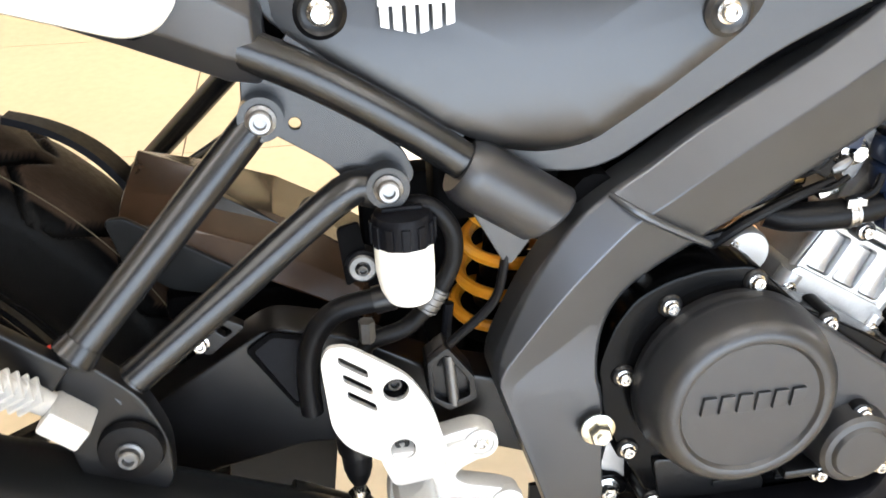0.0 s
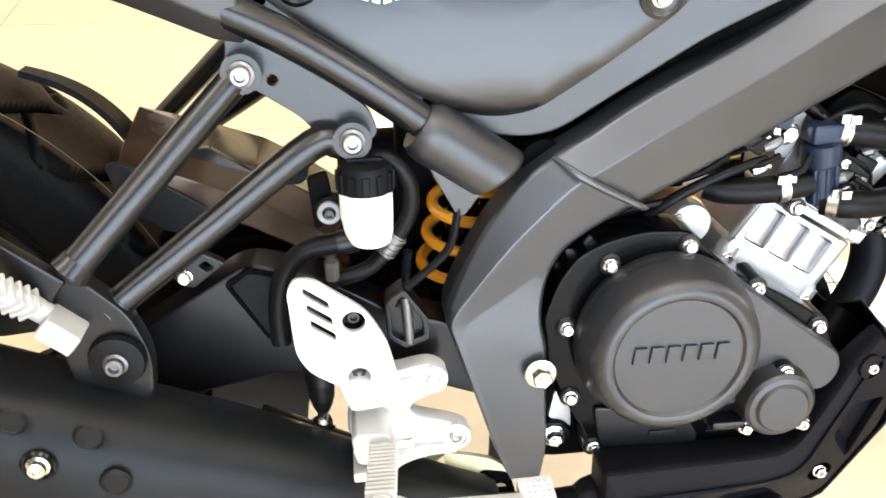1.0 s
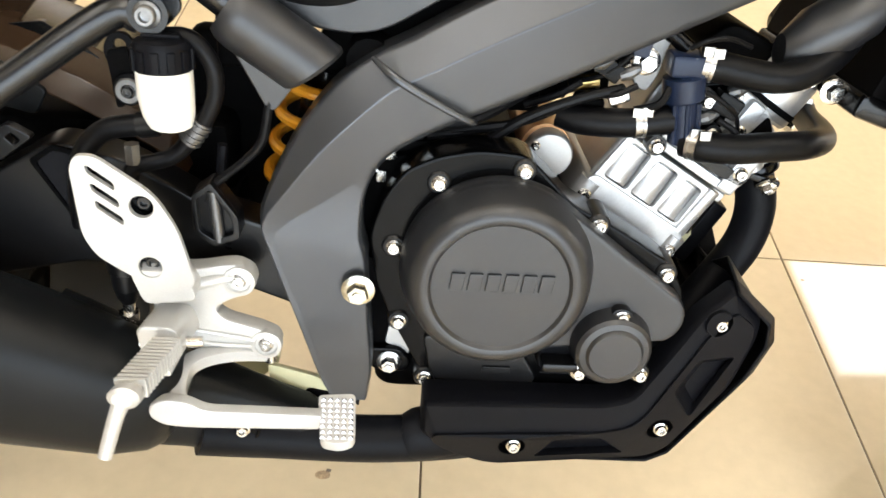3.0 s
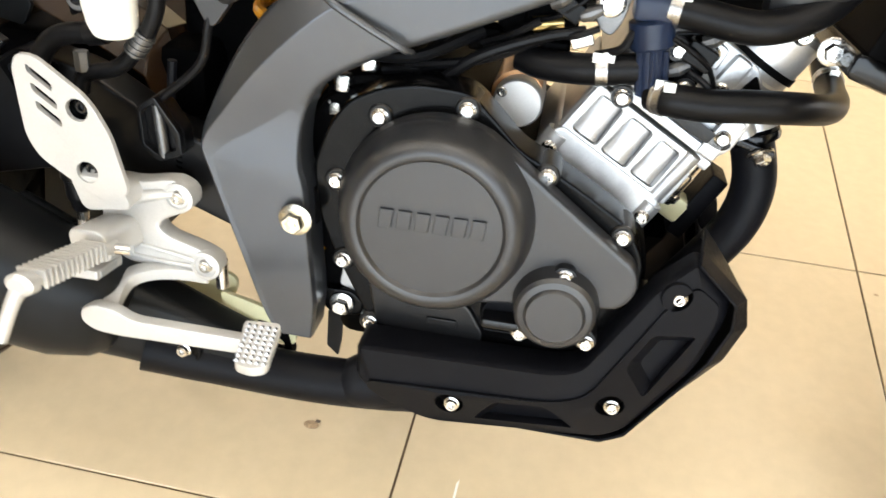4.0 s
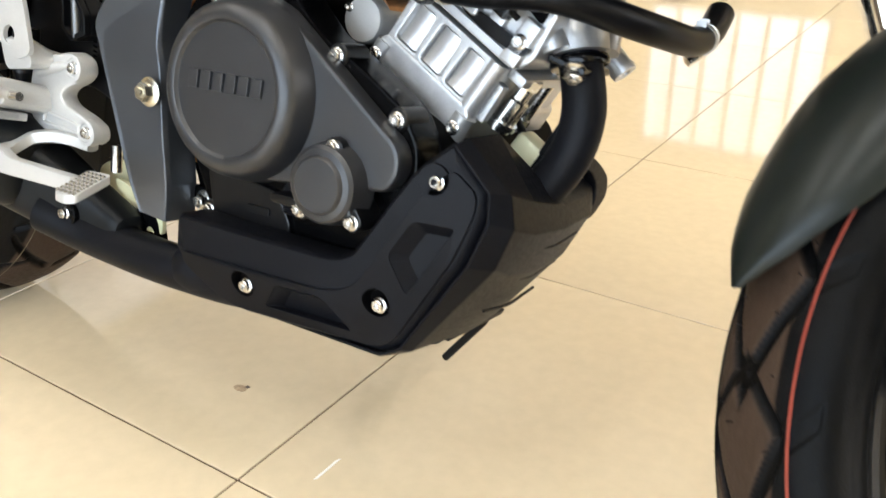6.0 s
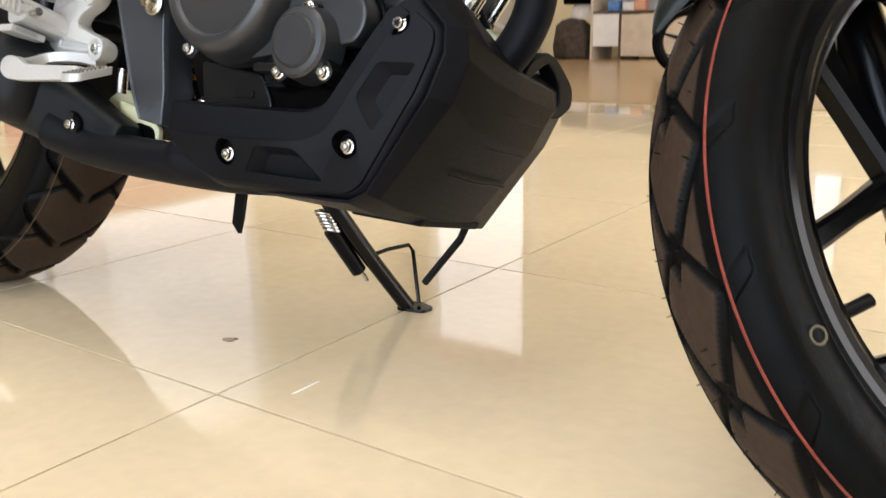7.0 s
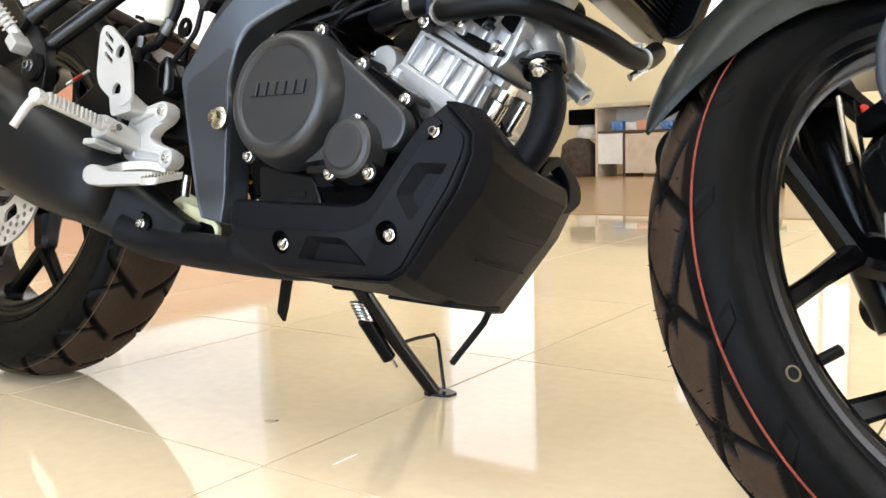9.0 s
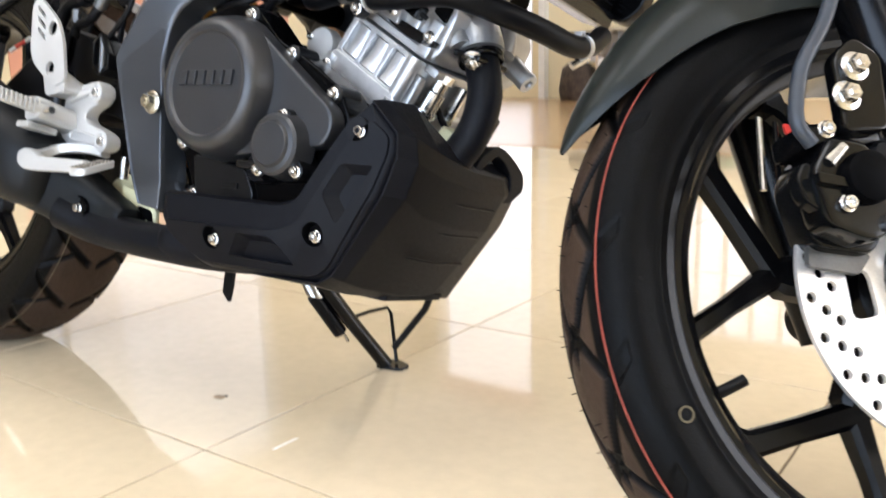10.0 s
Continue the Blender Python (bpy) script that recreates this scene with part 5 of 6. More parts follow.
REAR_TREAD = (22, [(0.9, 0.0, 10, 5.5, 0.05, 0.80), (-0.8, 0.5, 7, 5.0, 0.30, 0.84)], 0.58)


def ring_line(r, y, w, dr):
    return [(r, y - w / 2), (r + dr, y - w / 2), (r + dr, y + w / 2), (r, y + w / 2)]


def wheel(name, m, label, radius, half, rim_half, groove, spoke0, disc_r, disc_side, stripe):
    w = part(name, lathe([(0, -rim_half), (24, -rim_half), (26, -rim_half + 6), (26, rim_half - 6), (24, rim_half), (0, rim_half)], 32), RIMBLACK, bike, label, m)
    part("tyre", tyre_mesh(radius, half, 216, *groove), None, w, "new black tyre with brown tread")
    part("rim", lathe([(222, -rim_half), (224, -rim_half + 2), (221, -rim_half + 6), (208, -rim_half + 9), (204, -rim_half + 14), (202, -12), (202, 0), (202, 12), (204, rim_half - 14), (208, rim_half - 9), (221, rim_half - 6), (224, rim_half - 2), (222, rim_half),
                       (216, rim_half - 1), (213, rim_half - 5), (208, rim_half - 5), (203, rim_half - 11), (197, rim_half - 14), (196, 0), (197, -rim_half + 14), (203, -rim_half + 11), (208, -rim_half + 5), (213, -rim_half + 5), (216, -rim_half + 1), (222, -rim_half)], 120), RIMGLOSS, w, "gloss black cast alloy rim")
    node = Vector((108 * math.cos(radians(spoke0)), 108 * math.sin(radians(spoke0))))
    for k in range(5):
        turn = Matrix.Rotation(radians(72 * k), 2)
        c0, c1 = turn @ Vector((40 * math.cos(radians(spoke0 - 2)), 40 * math.sin(radians(spoke0 - 2)))), turn @ node
        ends = [turn @ Vector((rr * math.cos(radians(spoke0 + d)), rr * math.sin(radians(spoke0 + d)))) for d, rr in ((-25, 199), (20, 199))]
        for p, q, sizes in ((c0, c1, ((0, 22, 20), (0.5, 17, 17), (0.9, 17, 15), (1.0, 13, 12))), (c1, ends[0], ((0, 11, 13), (0.5, 10, 12), (0.88, 11, 12), (1, 20, 13))), (c1, ends[1], ((0, 11, 13), (0.5, 8, 11), (0.88, 9, 11), (1, 18, 13)))):
            d = (q - p).normalized()
            d = Vector((-d.y, d.x))
            rings = []
            for f, hw, hy in sizes:
                c = p.lerp(q, f)
                rings.append([(c.x + d.x * a * hw, b * hy, c.y + d.y * a * hw) for a, b in ((-1, -0.6), (-0.6, -1), (0.6, -1), (1, -0.6), (1, 0.6), (0.6, 1), (-0.6, 1), (-1, 0.6))])
            part("spoke", loft(rings), RIMBLACK, w)
    part("hub", lathe([(0, -rim_half + 2), (48, -rim_half + 2), (52, -rim_half + 8), (52, rim_half - 8), (48, rim_half - 2), (0, rim_half - 2)], 48), RIMBLACK, w)
    y = disc_side
    drill = []
    for k in range(24):
        for j, rr in enumerate((disc_r - 9, disc_r - 19, disc_r - 28)):
            a = 2 * math.pi * (k + j * 0.37) / 24
            drill.append(circle(rr * math.cos(a), rr * math.sin(a), 4.4, 10))
    for k in range(6):
        drill.append(rounded([(rr * math.cos(radians(60 * k + d)), rr * math.sin(radians(60 * k + d))) for rr, d in ((disc_r * 0.52, -13), (disc_r * 0.70, -17), (disc_r * 0.70, 13), (disc_r * 0.52, 17))], 6, 2))
    part("brake_disc", plate(circle(0, 0, disc_r, 96), y - 2, y + 2, 0, holes=[*drill, circle(0, 0, disc_r * 0.36, 32)]), DISC, w, "drilled steel brake disc")
    part("disc_carrier", lathe([(0, -6), (disc_r * 0.42, -6), (disc_r * 0.42, 2), (0, 2)], 40, centre=(0, y, 0)), RIMBLACK, w)
    for k in range(6):
        a = radians(60 * k + 30)
        bolt(w, disc_r * 0.38 * math.cos(a), y - 6, disc_r * 0.38 * math.sin(a), BOLT_SMALL)
    va = radians(spoke0 + 34.5)
    part("valve_stem", tube([(199 * math.cos(va), 0, 199 * math.sin(va)), (178 * math.cos(va), -6, 178 * math.sin(va)), (162 * math.cos(va), -9, 162 * math.sin(va))], [5.5, 5, 5], 12, smooth=0), RUBBER, w)
    part("tyre_mark", lathe(stripe[0], 200), stripe[1], w, stripe[2])
    return w


rear_wheel = wheel("rear_wheel", pose(-0.705, 0, 0.339) @ Matrix.Scale(1.07, 4), "rear wheel with a block-tread tyre", 317, 70, 55, REAR_TREAD, 130, 112, -80,
                   (ring_line(tyre_section(317, 70, 0.52)[0] - 0.3, tyre_section(317, 70, 0.52)[1], 0.9, 0.7) + [(tyre_section(317, 70, 0.52)[0] - 0.3, tyre_section(317, 70, 0.52)[1] - 1)], YELLOW, "thin yellow paint line"))
part("axle", tube([(-705, -165, 339), (-705, 165, 339)], 12, 20, smooth=0), STEEL, bike)
caliper = part("rear_caliper", block(-660, -590, -118, -84, 372, 432, 8), GLOSS, bike, "black rear brake caliper")
# mudguard over the rear tyre
def arc_shell(a0, a1, shape, n=24, thick=3.0):
    """A guard round a wheel: shape(q, s) gives radius and y for q along and s across."""
    bm = bmesh.new()
    rows = []
    for i in range(n + 1):
        q = i / n
        a = radians(a0 + (a1 - a0) * q)
        row = []
        for j in range(13):
            r, y = shape(q, -1 + j / 6)
            row.append(bm.verts.new((r * math.cos(a), y, r * math.sin(a))))
        rows.append(row)
    for a, b in zip(rows, rows[1:]):
        for j in range(12):
            bm.faces.new((a[j], a[j + 1], b[j + 1], b[j]))
    bmesh.ops.recalc_face_normals(bm, faces=bm.faces[:])
    bmesh.ops.solidify(bm, geom=bm.faces[:], thickness=thick)
    return bm


HUG = [((-417, 597), (-424, 578), (-427, 540)), ((-374, 578), (-372, 569), (-374, 530)), ((-314, 549), (-312, 548), (-318, 505)),
       ((-278, 523), (-274, 526), (-284, 486)), ((-240, 495), (-238, 500), (-246, 464)), ((-228, 452), (-226, 456), (-234, 430))]


def hugger_row(ridge, mid, low):
    """Seven points across the mudguard, from its right lower edge over the ridge to the left."""
    right = [(low[0], -82, low[1]), ((mid[0] + low[0]) / 2 - 3, -72, (mid[1] + low[1]) / 2 + 2), (mid[0], -46, mid[1])]
    return [*right, (ridge[0], 0, ridge[1]), *((x, -y, z) for x, y, z in reversed(right))]


hug = loft([hugger_row(*row) for row in HUG], closed=False)
bmesh.ops.solidify(hug, geom=hug.faces[:], thickness=3.0)
soften(hug, 1.2, 12, 1)
mudguard = part("rear_mudguard", hug, HUGGER, bike, "glossy dark faceted rear mudguard, floor's reflection painted in brown", sharp=14)
part("mudguard_inlay", plate(rounded([(-384, 566), (-352, 571), (-306, 540), (-300, 524), (-340, 546)], 4), -52, -44, 1), GLOSS, mudguard, "black inlay on the mudguard")
part("mudguard_skirt", plate(rounded([(-432, 572), (-418, 574), (-340, 522), (-352, 500), (-392, 510), (-424, 536)], 5), -92, -86, 2), SHIELD, mudguard, "dull black skirt of the mudguard")
part("mudguard_ear", plate(rounded([(-292, 560), (-284, 574), (-270, 574), (-262, 560), (-268, 545), (-288, 545)], 7), -88, -82, 1.5, holes=[circle(-277, 563, 5, 16)]), BLACK, mudguard)
part("mudguard_fin", arc_shell(57, 38, lambda q, s: (352 + 9 * math.sin(q * 3.1) + 8 * q, 4 + (10 + 8 * q) * s), 16, 6.0), BLACK, bike, m=pose(-0.705, 0, 0.339))
part("flap_bracket", plate(rounded([(-382, 493), (-353, 512), (-334, 501), (-363, 479)], 4), -146, -136, 2, holes=[rounded([(-356, 500), (-350, 504), (-344, 498), (-350, 494)], 2)]), COVER, bike)
bolt(bike, -368, -146, 491, BOLT_SMALL)

# ---- front end, turned on the steering head ----
AXLE = Vector((0.7125, -0.0145, 0.257))
side_axis = Vector((-0.672, 0.685, -0.282)).normalized()
up_hint = Vector((0.0, -0.225, 0.974))
up_axis = (up_hint - side_axis * up_hint.dot(side_axis)).normalized()
fore_axis = side_axis.cross(up_axis)
FRONT = Matrix.Translation(AXLE) @ Matrix((fore_axis, side_axis, up_axis)).transposed().to_4x4()
CARRIER = FRONT @ Matrix.Translation((0.003, 0, 0.02))
front_wheel = wheel("front_wheel", FRONT, "front wheel with a new tyre and a drilled disc", 287, 53, 41, FRONT_TREAD, 164.5, 128, -62,
                    (ring_line(tyre_section(287, 53, 0.5)[0] - 0.5, tyre_section(287, 53, 0.5)[1], 1.7, 1.2) + [(tyre_section(287, 53, 0.5)[0] - 0.5, tyre_section(287, 53, 0.5)[1] - 0.85)], RED, "thin red paint line"))
r1, y1 = tyre_section(287, 53, -0.40)
part("tyre_mark", lathe([(r1 - 0.6, y1 - 0.6), (r1 + 0.5, y1 - 0.6), (r1 + 0.5, y1 + 0.6), (r1 - 0.6, y1 + 0.6), (r1 - 0.6, y1 - 0.6)], 200), RUBBER, front_wheel)
dot = part("balance_mark", lathe([(4.6, 0), (4.8, 0.7), (6.0, 0.7), (6.3, 0), (4.6, 0)], 28, centre=(-231, -52.0, -73)), YELLOW, front_wheel, "small yellow ring mark")
part("chalk_mark", plate(rounded([(-246, -74), (-242, -72), (-241, -78), (-245, -79)], 2), -50.0, -47.0, 0.3), DISC, front_wheel, "faint white chalk mark")
part("moulded_line", lathe([(251.5, -51.0), (251.8, -53.0), (253, -53.1), (253.4, -51.0), (251.5, -51.0)], 200), RUBBER, front_wheel)
for rr, yy in ((238, -52.0), (262, -51.2)):
    part("moulded_line", lathe([(rr - 1.2, yy + 1), (rr - 0.8, yy - 0.9), (rr + 0.8, yy - 0.8), (rr + 1.2, yy + 1), (rr - 1.2, yy + 1)], 200), RUBBER, front_wheel)
hairs = bmesh.new()
rnd = random.Random(12)
for k in range(150):
    q = rnd.choice((0.06, -0.08, 0.2, -0.24, 0.33, -0.33)) + rnd.uniform(-0.02, 0.02)
    t = 2 * math.pi * k / 150 + rnd.uniform(-0.01, 0.01)
    r0, y0 = tyre_section(287, 53, q)
    d = Vector((math.cos(t), q * 1.2 + rnd.uniform(-0.2, 0.2), math.sin(t))).normalized()
    p0 = Vector((r0 * math.cos(t), y0, r0 * math.sin(t)))
    tube([p0 - d, p0 + d * rnd.uniform(2.5, 5.5)], [0.55, 0.35], 5, smooth=0, bm=hairs)
tagged(part("rubber_nibs", hairs, RUBBER, front_wheel), kind="stuff")


def guard_shape(q, s):
    drop = np.interp(q, (0, 0.15, 0.35, 0.6, 1.0), (4, 36, 70, 98, 66))
    half = np.interp(q, (0, 0.02, 0.05, 0.12, 0.3, 1.0), (3, 13, 27, 46, 68, 72))
    return np.interp(q, (0, 0.15, 0.35, 0.6, 1.0), (303, 304, 308, 313, 318)) - drop * abs(s) ** 2.2, half * math.sin(s * math.pi / 2 * 0.98)


part("front_fender", arc_shell(155.5, 52, guard_shape, 40, 2.6), FENDER, bike, "dark satin front fender", m=CARRIER, sharp=60)
RAKE = pose(0, 0, 0, 0, -8, 0)
for sy in (-1, 1):
    leg = part("fork_leg", tube([(-6, 92 * sy, -24), (-2, 92 * sy, 20), (0, 92 * sy, 90), (0, 92 * sy, 250)], [19, 24, 26, 26], 28, smooth=0), RIMGLOSS, bike, "gloss black fork slider", m=FRONT @ RAKE)
    part("fork_tube", tube([(0, 92 * sy, 250), (0, 92 * sy, 560)], 19, 28, smooth=0), CHROME, leg, "chromed fork tube")
    part("axle_lug", lathe([(0, -22), (22, -22), (24, 0), (22, 10), (0, 10)], 28, centre=(0, 92 * sy, 0)), CASE, leg)
front_caliper = part("front_caliper", plate(rounded([(-124, 14), (-74, 4), (-50, 40), (-56, 90), (-94, 104), (-130, 68)], 12), -84, -52, 5), RIMGLOSS, bike, "black front brake caliper with steel bolts", m=CARRIER)
part("caliper_body", plate(rounded([(-130, 24), (-96, 8), (-74, 18), (-66, 56), (-84, 86), (-112, 92), (-134, 66)], 10), -112, -82, 6), GLOSS, front_caliper)
part("caliper_bridge", block(-128, -62, -104, -60, 84, 104, 5), GLOSS, front_caliper)
part("caliper_arm", plate(rounded([(-140, 44), (-122, 30), (-112, 36), (-118, 66), (-136, 74), (-144, 60)], 5), -106, -92, 2.5), RIMGLOSS, front_caliper)
part("pad_backing", plate(rounded([(-126, 2), (-84, -8), (-70, 6), (-84, 14), (-122, 20)], 4), -74, -68, 1), BRACKET, front_caliper)
part("slide_pin", tube([(-78, -118, 22), (-78, -60, 22)], [8, 6], 14, smooth=0), STEEL, front_caliper)
part("pin_boot", lathe([(8, 0), (11, 3), (8, 6), (11, 9), (8, 12), (0, 12)], 20, centre=(-66, -96, 76)), RUBBER, front_caliper)
part("caliper_piston", lathe([(0, 0), (20, 0), (19, 8), (14, 11), (0, 11)], 32, centre=(-92, -112, 56)), DARK, front_caliper)
for x, z, y in ((-85, 140, -118), (-98, 117, -118), (-117, 94, -113), (-113, 38, -113), (-66, 20, -113)):
    bolt(front_caliper, x, y, z, BOLT_HEX if z > 100 else BOLT_SMALL)
part("bleed_nipple", tube([(-119, -112, 70), (-108, -118, 80)], [5, 3.5], 10, smooth=0), STEEL, front_caliper)
part("caliper_rib", plate(rounded([(-134, 62), (-60, 44), (-58, 38), (-134, 54)], 2), -117, -110, 1), GLOSS, front_caliper)
part("pad_pin", tube([(-140, -96, 66), (-62, -96, 50)], 3, 10, smooth=0), STEEL, front_caliper)
part("caliper_stay", plate(rounded([(-104, 90), (-66, 90), (-58, 150), (-78, 166), (-100, 150)], 8), -118, -104, 3), GLOSS, front_caliper)
part("front_brake_hose", tube([(-130, -112, 84), (-140, -115, 99), (-135, -115, 122), (-123, -115, 147), (-94, -115, 185), (-66, -108, 240), (-50, -100, 320)], 5.6, 16), HOSEGREY, bike, "blue-grey front brake hose", m=CARRIER)
# two made-up strips that draw the glint of a glossy spoke edge
part("highlight_strip", tube([(-122, -48, 130), (-133, -50, 69)], 2.6, 10, smooth=0), STEEL, bike, m=CARRIER)
part("highlight_strip", tube([(-108, -48, 126), (-118, -50, 72)], 2.0, 10, smooth=0), GLOSS, bike, m=CARRIER)
part("red_tag", plate(rounded([(-94, 128), (-87, 126), (-88, 118), (-94, 119)], 2), -40, -37, 0.5), REDTAG, bike, "red tag behind the wheel", m=CARRIER)

# radiator with fins and surround
RAD = pose(0.388, 0, 0.652, 0, 18, 0)
radiator = part("radiator", block(-14, 14, -120, 120, -98, 120, 3), DARK, bike, "black finned radiator", m=RAD)
for k in range(34):
    part("fin", block(13, 17, -114, 114, -90 + k * 6.1, -88.2 + k * 6.1, 0), GLOSS, radiator)
shroud = part("radiator_shroud", plate(rounded([(-6, -88), (2, -102), (32, -105), (48, -84), (50, 120), (10, 120), (8, -20)], [6, 8, 10, 10, 8, 8, 20]), -150, -122, 4), CASE, bike, "gloss black radiator shroud", m=RAD)
part("radiator_shroud", plate(rounded([(-6, -88), (2, -102), (32, -105), (48, -84), (50, 120), (10, 120), (8, -20)], [6, 8, 10, 10, 8, 8, 20]), 122, 150, 4), CASE, bike, m=RAD)
part("bottom_tank", block(-20, 22, -122, 122, -118, -96, 6), GLOSS, radiator)
part("shroud_fixing", lathe([(0, -12), (14, -12), (14, -2), (12.5, 2), (11, 0), (8.5, 0), (8, 4), (4, 4), (3, 0), (0, 0)], 32, centre=(0, 0, 0), axis=(0.1, -1, 0.0)), GLOSS, bike, "round black shroud fixing", m=pose(0.381, -0.158, 0.578))

# ---- side stand and hanging hoses ----
stand = part("side_stand", tube([(-46, 88, 212), (-34, 110, 184), (-14, 170, 122), (8, 236, 58)], [13, 12, 11, 11], 18, smooth=0), GLOSS, bike, "gloss black side stand with a spring")
part("stand_foot", plate(rounded([(-18, -20), (26, -14), (30, 8), (-4, 22), (-24, 8)], 8), -3, 3, 1), GLOSS, stand, m=Matrix.Translation((0.014, 0.243, 0.0575)) @ pose(0, 0, 0, -77))
part("stand_tang", tube([(-18, 166, 128), (-16, 208, 138), (-3, 238, 146), (4, 240, 138), (20, 246, 64)], 3, 10, smooth=0), GLOSS, stand)
part("stand_spring", tube([(-50 + 0.2 * k + 11 * math.cos(k * 0.9), 97 + k * 0.36 + 11 * math.sin(k * 0.9), 186 - k * 0.62) for k in range(44)], 2.5, 8, smooth=2), STEEL, stand, "steel coil spring")
part("spring_sleeve", tube([(-44, 112, 160), (-32, 165, 106)], 11, 18, smooth=0), RUBBER, stand, "black spring sleeve")
part("spring_hook", tube([(-32, 165, 106), (-28, 172, 100), (-24, 176, 92)], 3, 8), STEEL, stand)
part("stand_pivot", block(-80, -20, 70, 104, 200, 240, 5), DARK, stand)
part("overflow_hose", tube([(200, 55, 192), (190, 60, 174), (147, 62, 118)], 4.5, 10, smooth=0), RUBBER, bike, "black overflow hose")
DRAIN = [(-89, 206), (-72, 206), (-74, 168), (-77, 148), (-90, 160)]
part("drain_hose", plate(rounded(DRAIN, 2), -23, -17, 1), RUBBER, bike, "black drain hose cut at an angle")
part("silver_bracket", plate(rounded([(-156, 292), (-150, 244), (-84, 244), (-84, 262), (-112, 280)], 5), -148, -142, 1), RESIN, bike, "pale plastic bracket under the frame")

# ---- back of the showroom ----
desk = thing("desk", pose(-3.05, 9.15, 0.004), "pale laminate desk with an open shelf and dark edges", "desk")
part("desk_top", block(-720, 900, -300, 300, 830, 870, 4), DESKWOOD, desk)
part("edge_strip", block(-722, 902, -312, -301, 826, 874, 2), STEEL, desk)
for x in (-700, 880):
    part("side_board", block(x - 14, x + 14, -290, 290, 0, 829, 2), DESKWOOD, desk)
part("shelf", block(-684, 864, -285, 280, 520, 545, 2), DESKDARK, desk)
part("divider", block(-360, -330, -285, 280, 0, 519, 2), DESKDARK, desk)
part("front_board", block(-328, 864, -286, -266, 40, 505, 2), DESKWOOD, desk)
part("back_board", block(-684, 864, 262, 280, 546, 829, 1), WHITEFRAME, desk)
part("drawer_box", block(-684, -362, -280, 250, 150, 515, 2), WHITEFRAME, desk)


def bag(x, y, sx, sz, material, label, category):
    b = bmesh.new()
    rings = []
    rnd = random.Random(4)
    for z, s in ((0, 0.86), (0.08, 1.0), (0.3, 1.04), (0.6, 0.98), (0.82, 0.84), (0.95, 0.55), (1.0, 0.2)):
        rings.append([((c * s * sx + rnd.uniform(-16, 16)) if s > 0.3 else c * s * sx, d * s * sx * 0.7, z * sz) for c, d in circle(0, 0, 1, 24)])
    t = new(category, as_mesh(category, loft(rings, bm=b), material, 60))
    t.location = (x, y, 0.004)
    return tagged(t, label, category)


bag(-4.05, 9.0, 250, 480, BAGMAT, "dark brown soft bag standing on the floor beside the desk", "bag")
cloth = new("cloth", as_mesh("cloth", loft([[(c * s * 170, d * s * 120, z) for c, d in circle(0, 0, 1, 20)] for z, s in ((0, 1), (60, 1.05), (130, 0.9), (170, 0.7))]), CLOTH, 60))
cloth.location = (-3.95, 9.08, 0.47)
tagged(cloth, "folded white cloth lying on the dark bag", "cloth")
box = new("box", as_mesh("box", block(-200, 190, -140, 140, 0, 190, 20), DARK))
box.location = (-3.97, 9.08, 0.64)
tagged(box, "black box on top of the white cloth", "box")
for i, (x, material, label) in enumerate(((-3.52, BLUEPK, "blue and white packet on the desk shelf"), (-3.34, CLOTH, "white packet on the desk shelf"), (-3.2, SALMON, "reddish packet on the desk shelf"), (-2.9, BLUEPK, "blue packet on the desk shelf"))):
    p = new("packet", as_mesh("packet", block(-70, 70, -60, 60, 0, 120 - 22 * (i % 2), 16), material))
    p.location = (x, 9.0, 0.549)
    tagged(p, label, "packet", "packets on the shelf")
stool = thing("stool", pose(-1.15, 6.2, 0.004), "low stool with a green seat and dark legs", "stool")
part("seat", block(-220, 220, -200, 200, 300, 360, 14), GREEN, stool)
for x in (-190, 190):
    for y in (-170, 170):
        part("leg", tube([(x, y, 0), (x * 0.9, y * 0.9, 300)], 14, 10, smooth=0), DARK, stool)
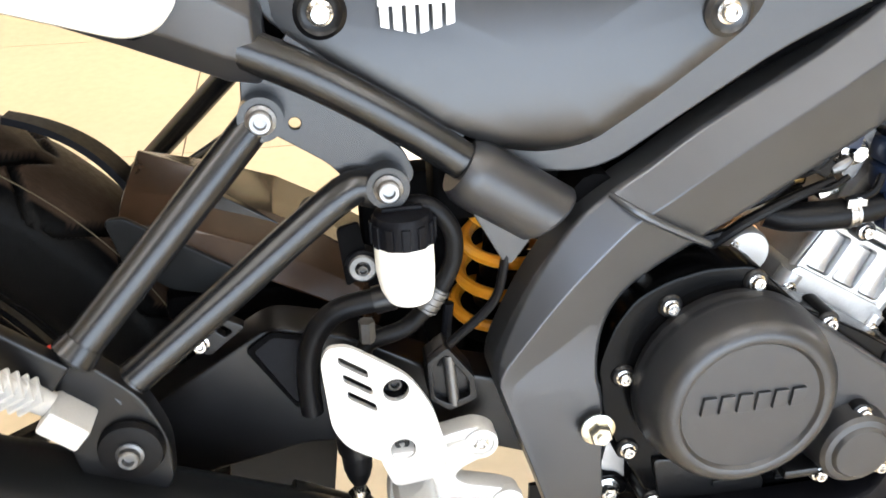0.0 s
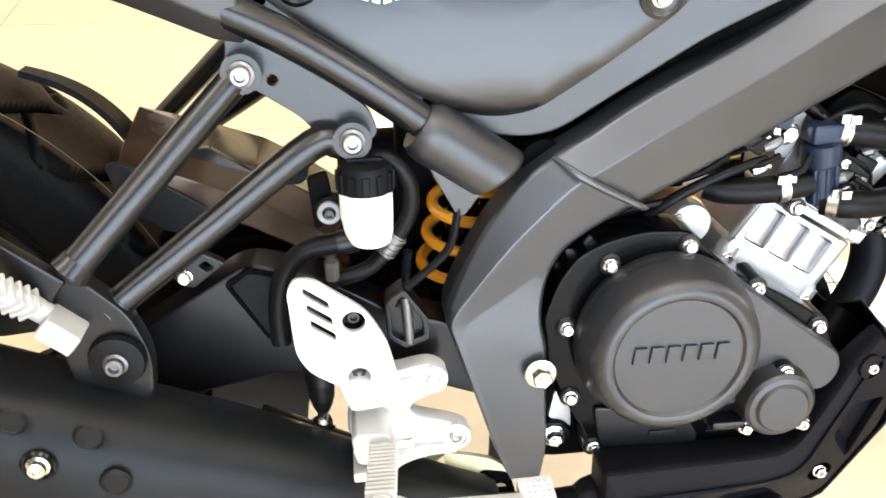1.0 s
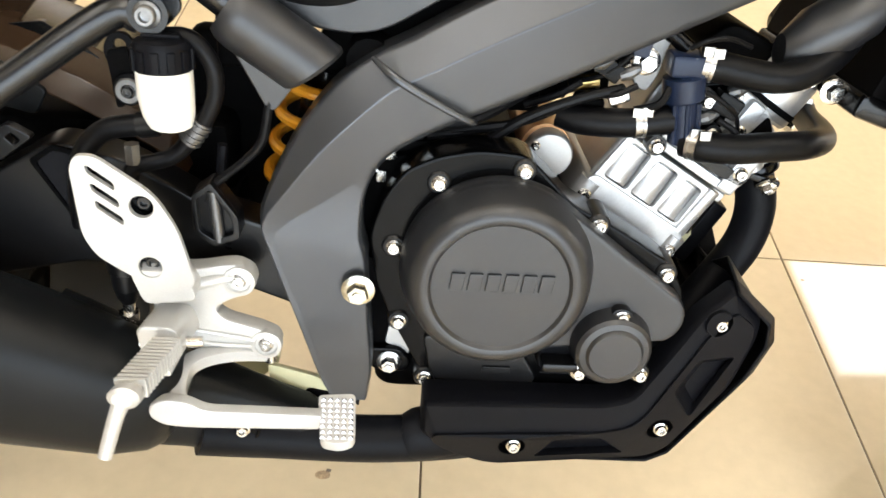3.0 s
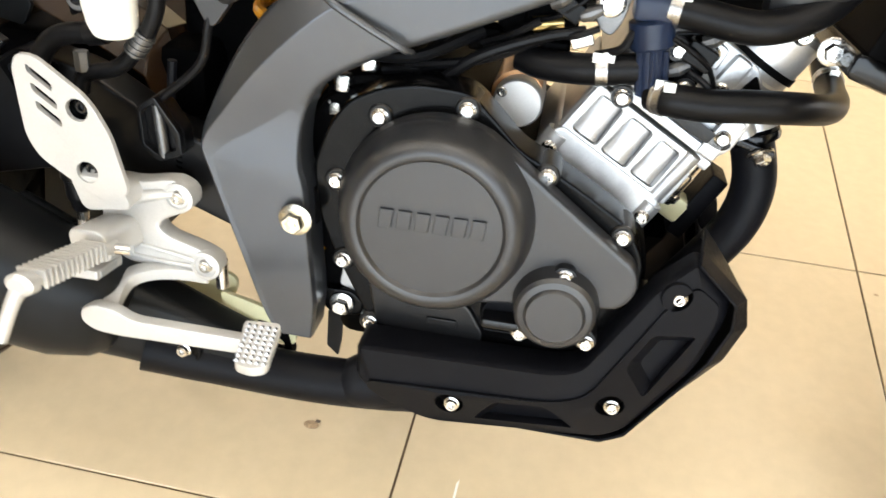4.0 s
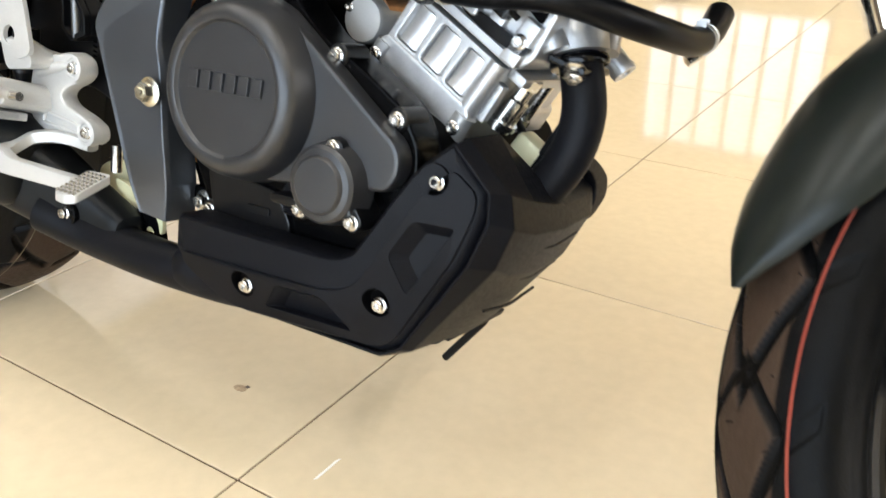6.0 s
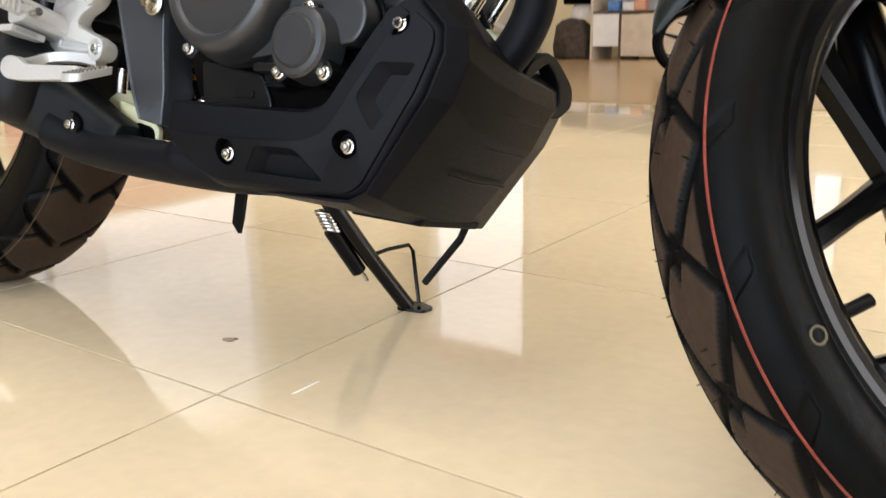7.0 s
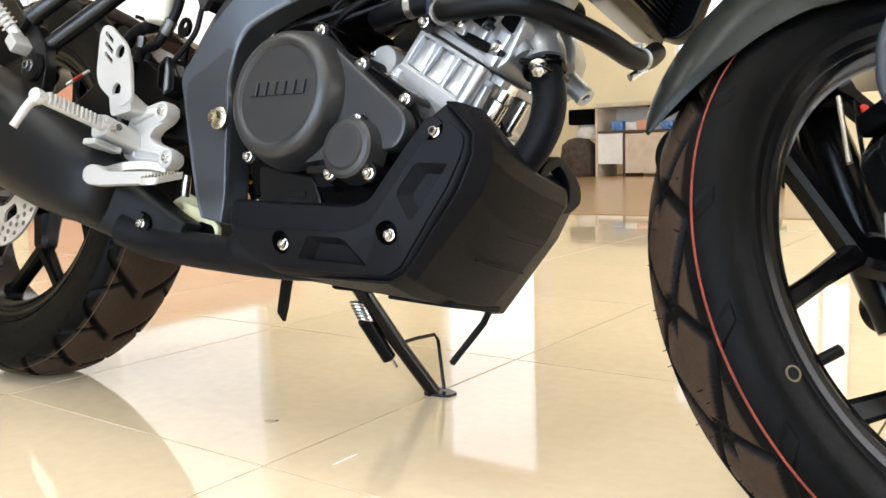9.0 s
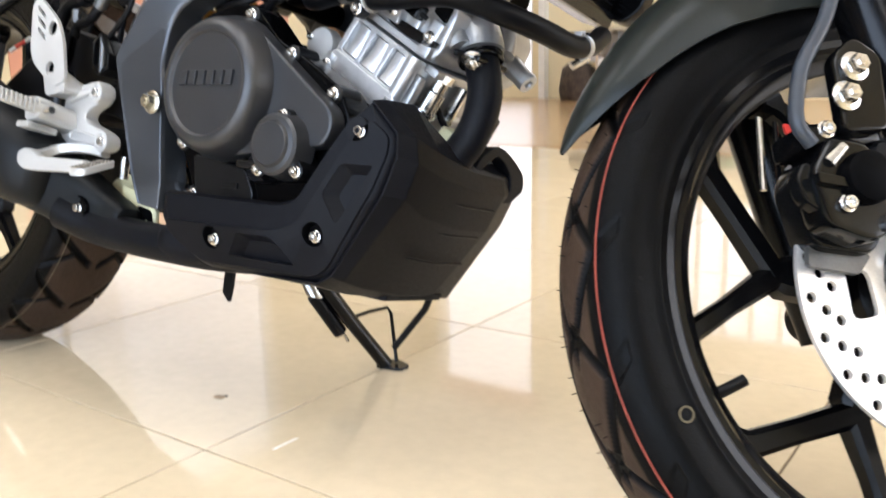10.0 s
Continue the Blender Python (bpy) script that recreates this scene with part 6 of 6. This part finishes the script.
# a second motorcycle wheel standing far back
parked = thing("parked_wheel", pose(-1.55, 5.9, 0.004, 0, 0, 25), "black scooter wheel of a vehicle parked at the back", "wheel")
part("tyre", lathe([(190, -35), (215, -45), (240, -40), (262, -18), (266, 0), (262, 18), (240, 40), (215, 45), (190, 35), (190, -35)], 64, centre=(0, 0, 266)), TYRE, parked)
part("rim", lathe([(188, -32), (192, -36), (190, 0), (192, 36), (188, 32), (178, 0), (188, -32)], 64, centre=(0, 0, 266)), GLOSS, parked)
for k in range(5):
    a = radians(72 * k + 20)
    part("spoke", tube([(0, 0, 266), (184 * math.cos(a), 0, 266 + 184 * math.sin(a))], [22, 9], 10, smooth=0), GLOSS, parked)
# pillar beside the back wall
room_box("pillar", -4.95, -4.86, NORTH - 0.12, NORTH - 0.002, 0.004, 3.2, WHITEFRAME, "white painted door post", "trim")

# ---- floor tiles, nearest last ----
def tile_mesh():
    bm = block(1.5, 598.5, 1.5, 598.5, -8, 0, 0.7)
    return as_mesh("tile", bm, TILE, 4)


TILE_MESH = tile_mesh()
for i in range(-12, 11):
    for j in range(-5, 6):
        part("tile", TILE_MESH, None, floor, m=Matrix.Translation((i * 0.6, j * 0.6, 0)))

# dried spot and a scratch on the polished floor
def scuff(x, y, outline, material):
    bm = plate(outline, -0.3, 0.3, 0.0)
    part("scuff_mark", bm, material, floor, m=pose(x, y, 0.0004, -90, 0, 0))


scuff(-0.122, 0.125, rounded([(-9, -4), (-2, -7), (8, -5), (10, 1), (4, 6), (-5, 5), (-10, 1)], 3), SCUFF)
scuff(-0.116, 0.131, rounded([(-3, -2), (3, -2), (4, 2), (-2, 3)], 1), DIMWALL)
scuff(0.0725, 0.067, rounded([(-1.6, -22), (1.2, -18), (1.8, 22), (-1.2, 16)], 1), WHITEFRAME)
scuff(0.62, 0.55, rounded([(-3, -1), (3, -2), (4, 1), (-2, 2)], 1), SCUFF)
scuff(0.9, 0.2, rounded([(-2, -2), (2, -2), (3, 2), (-2, 2)], 1), SCUFF)
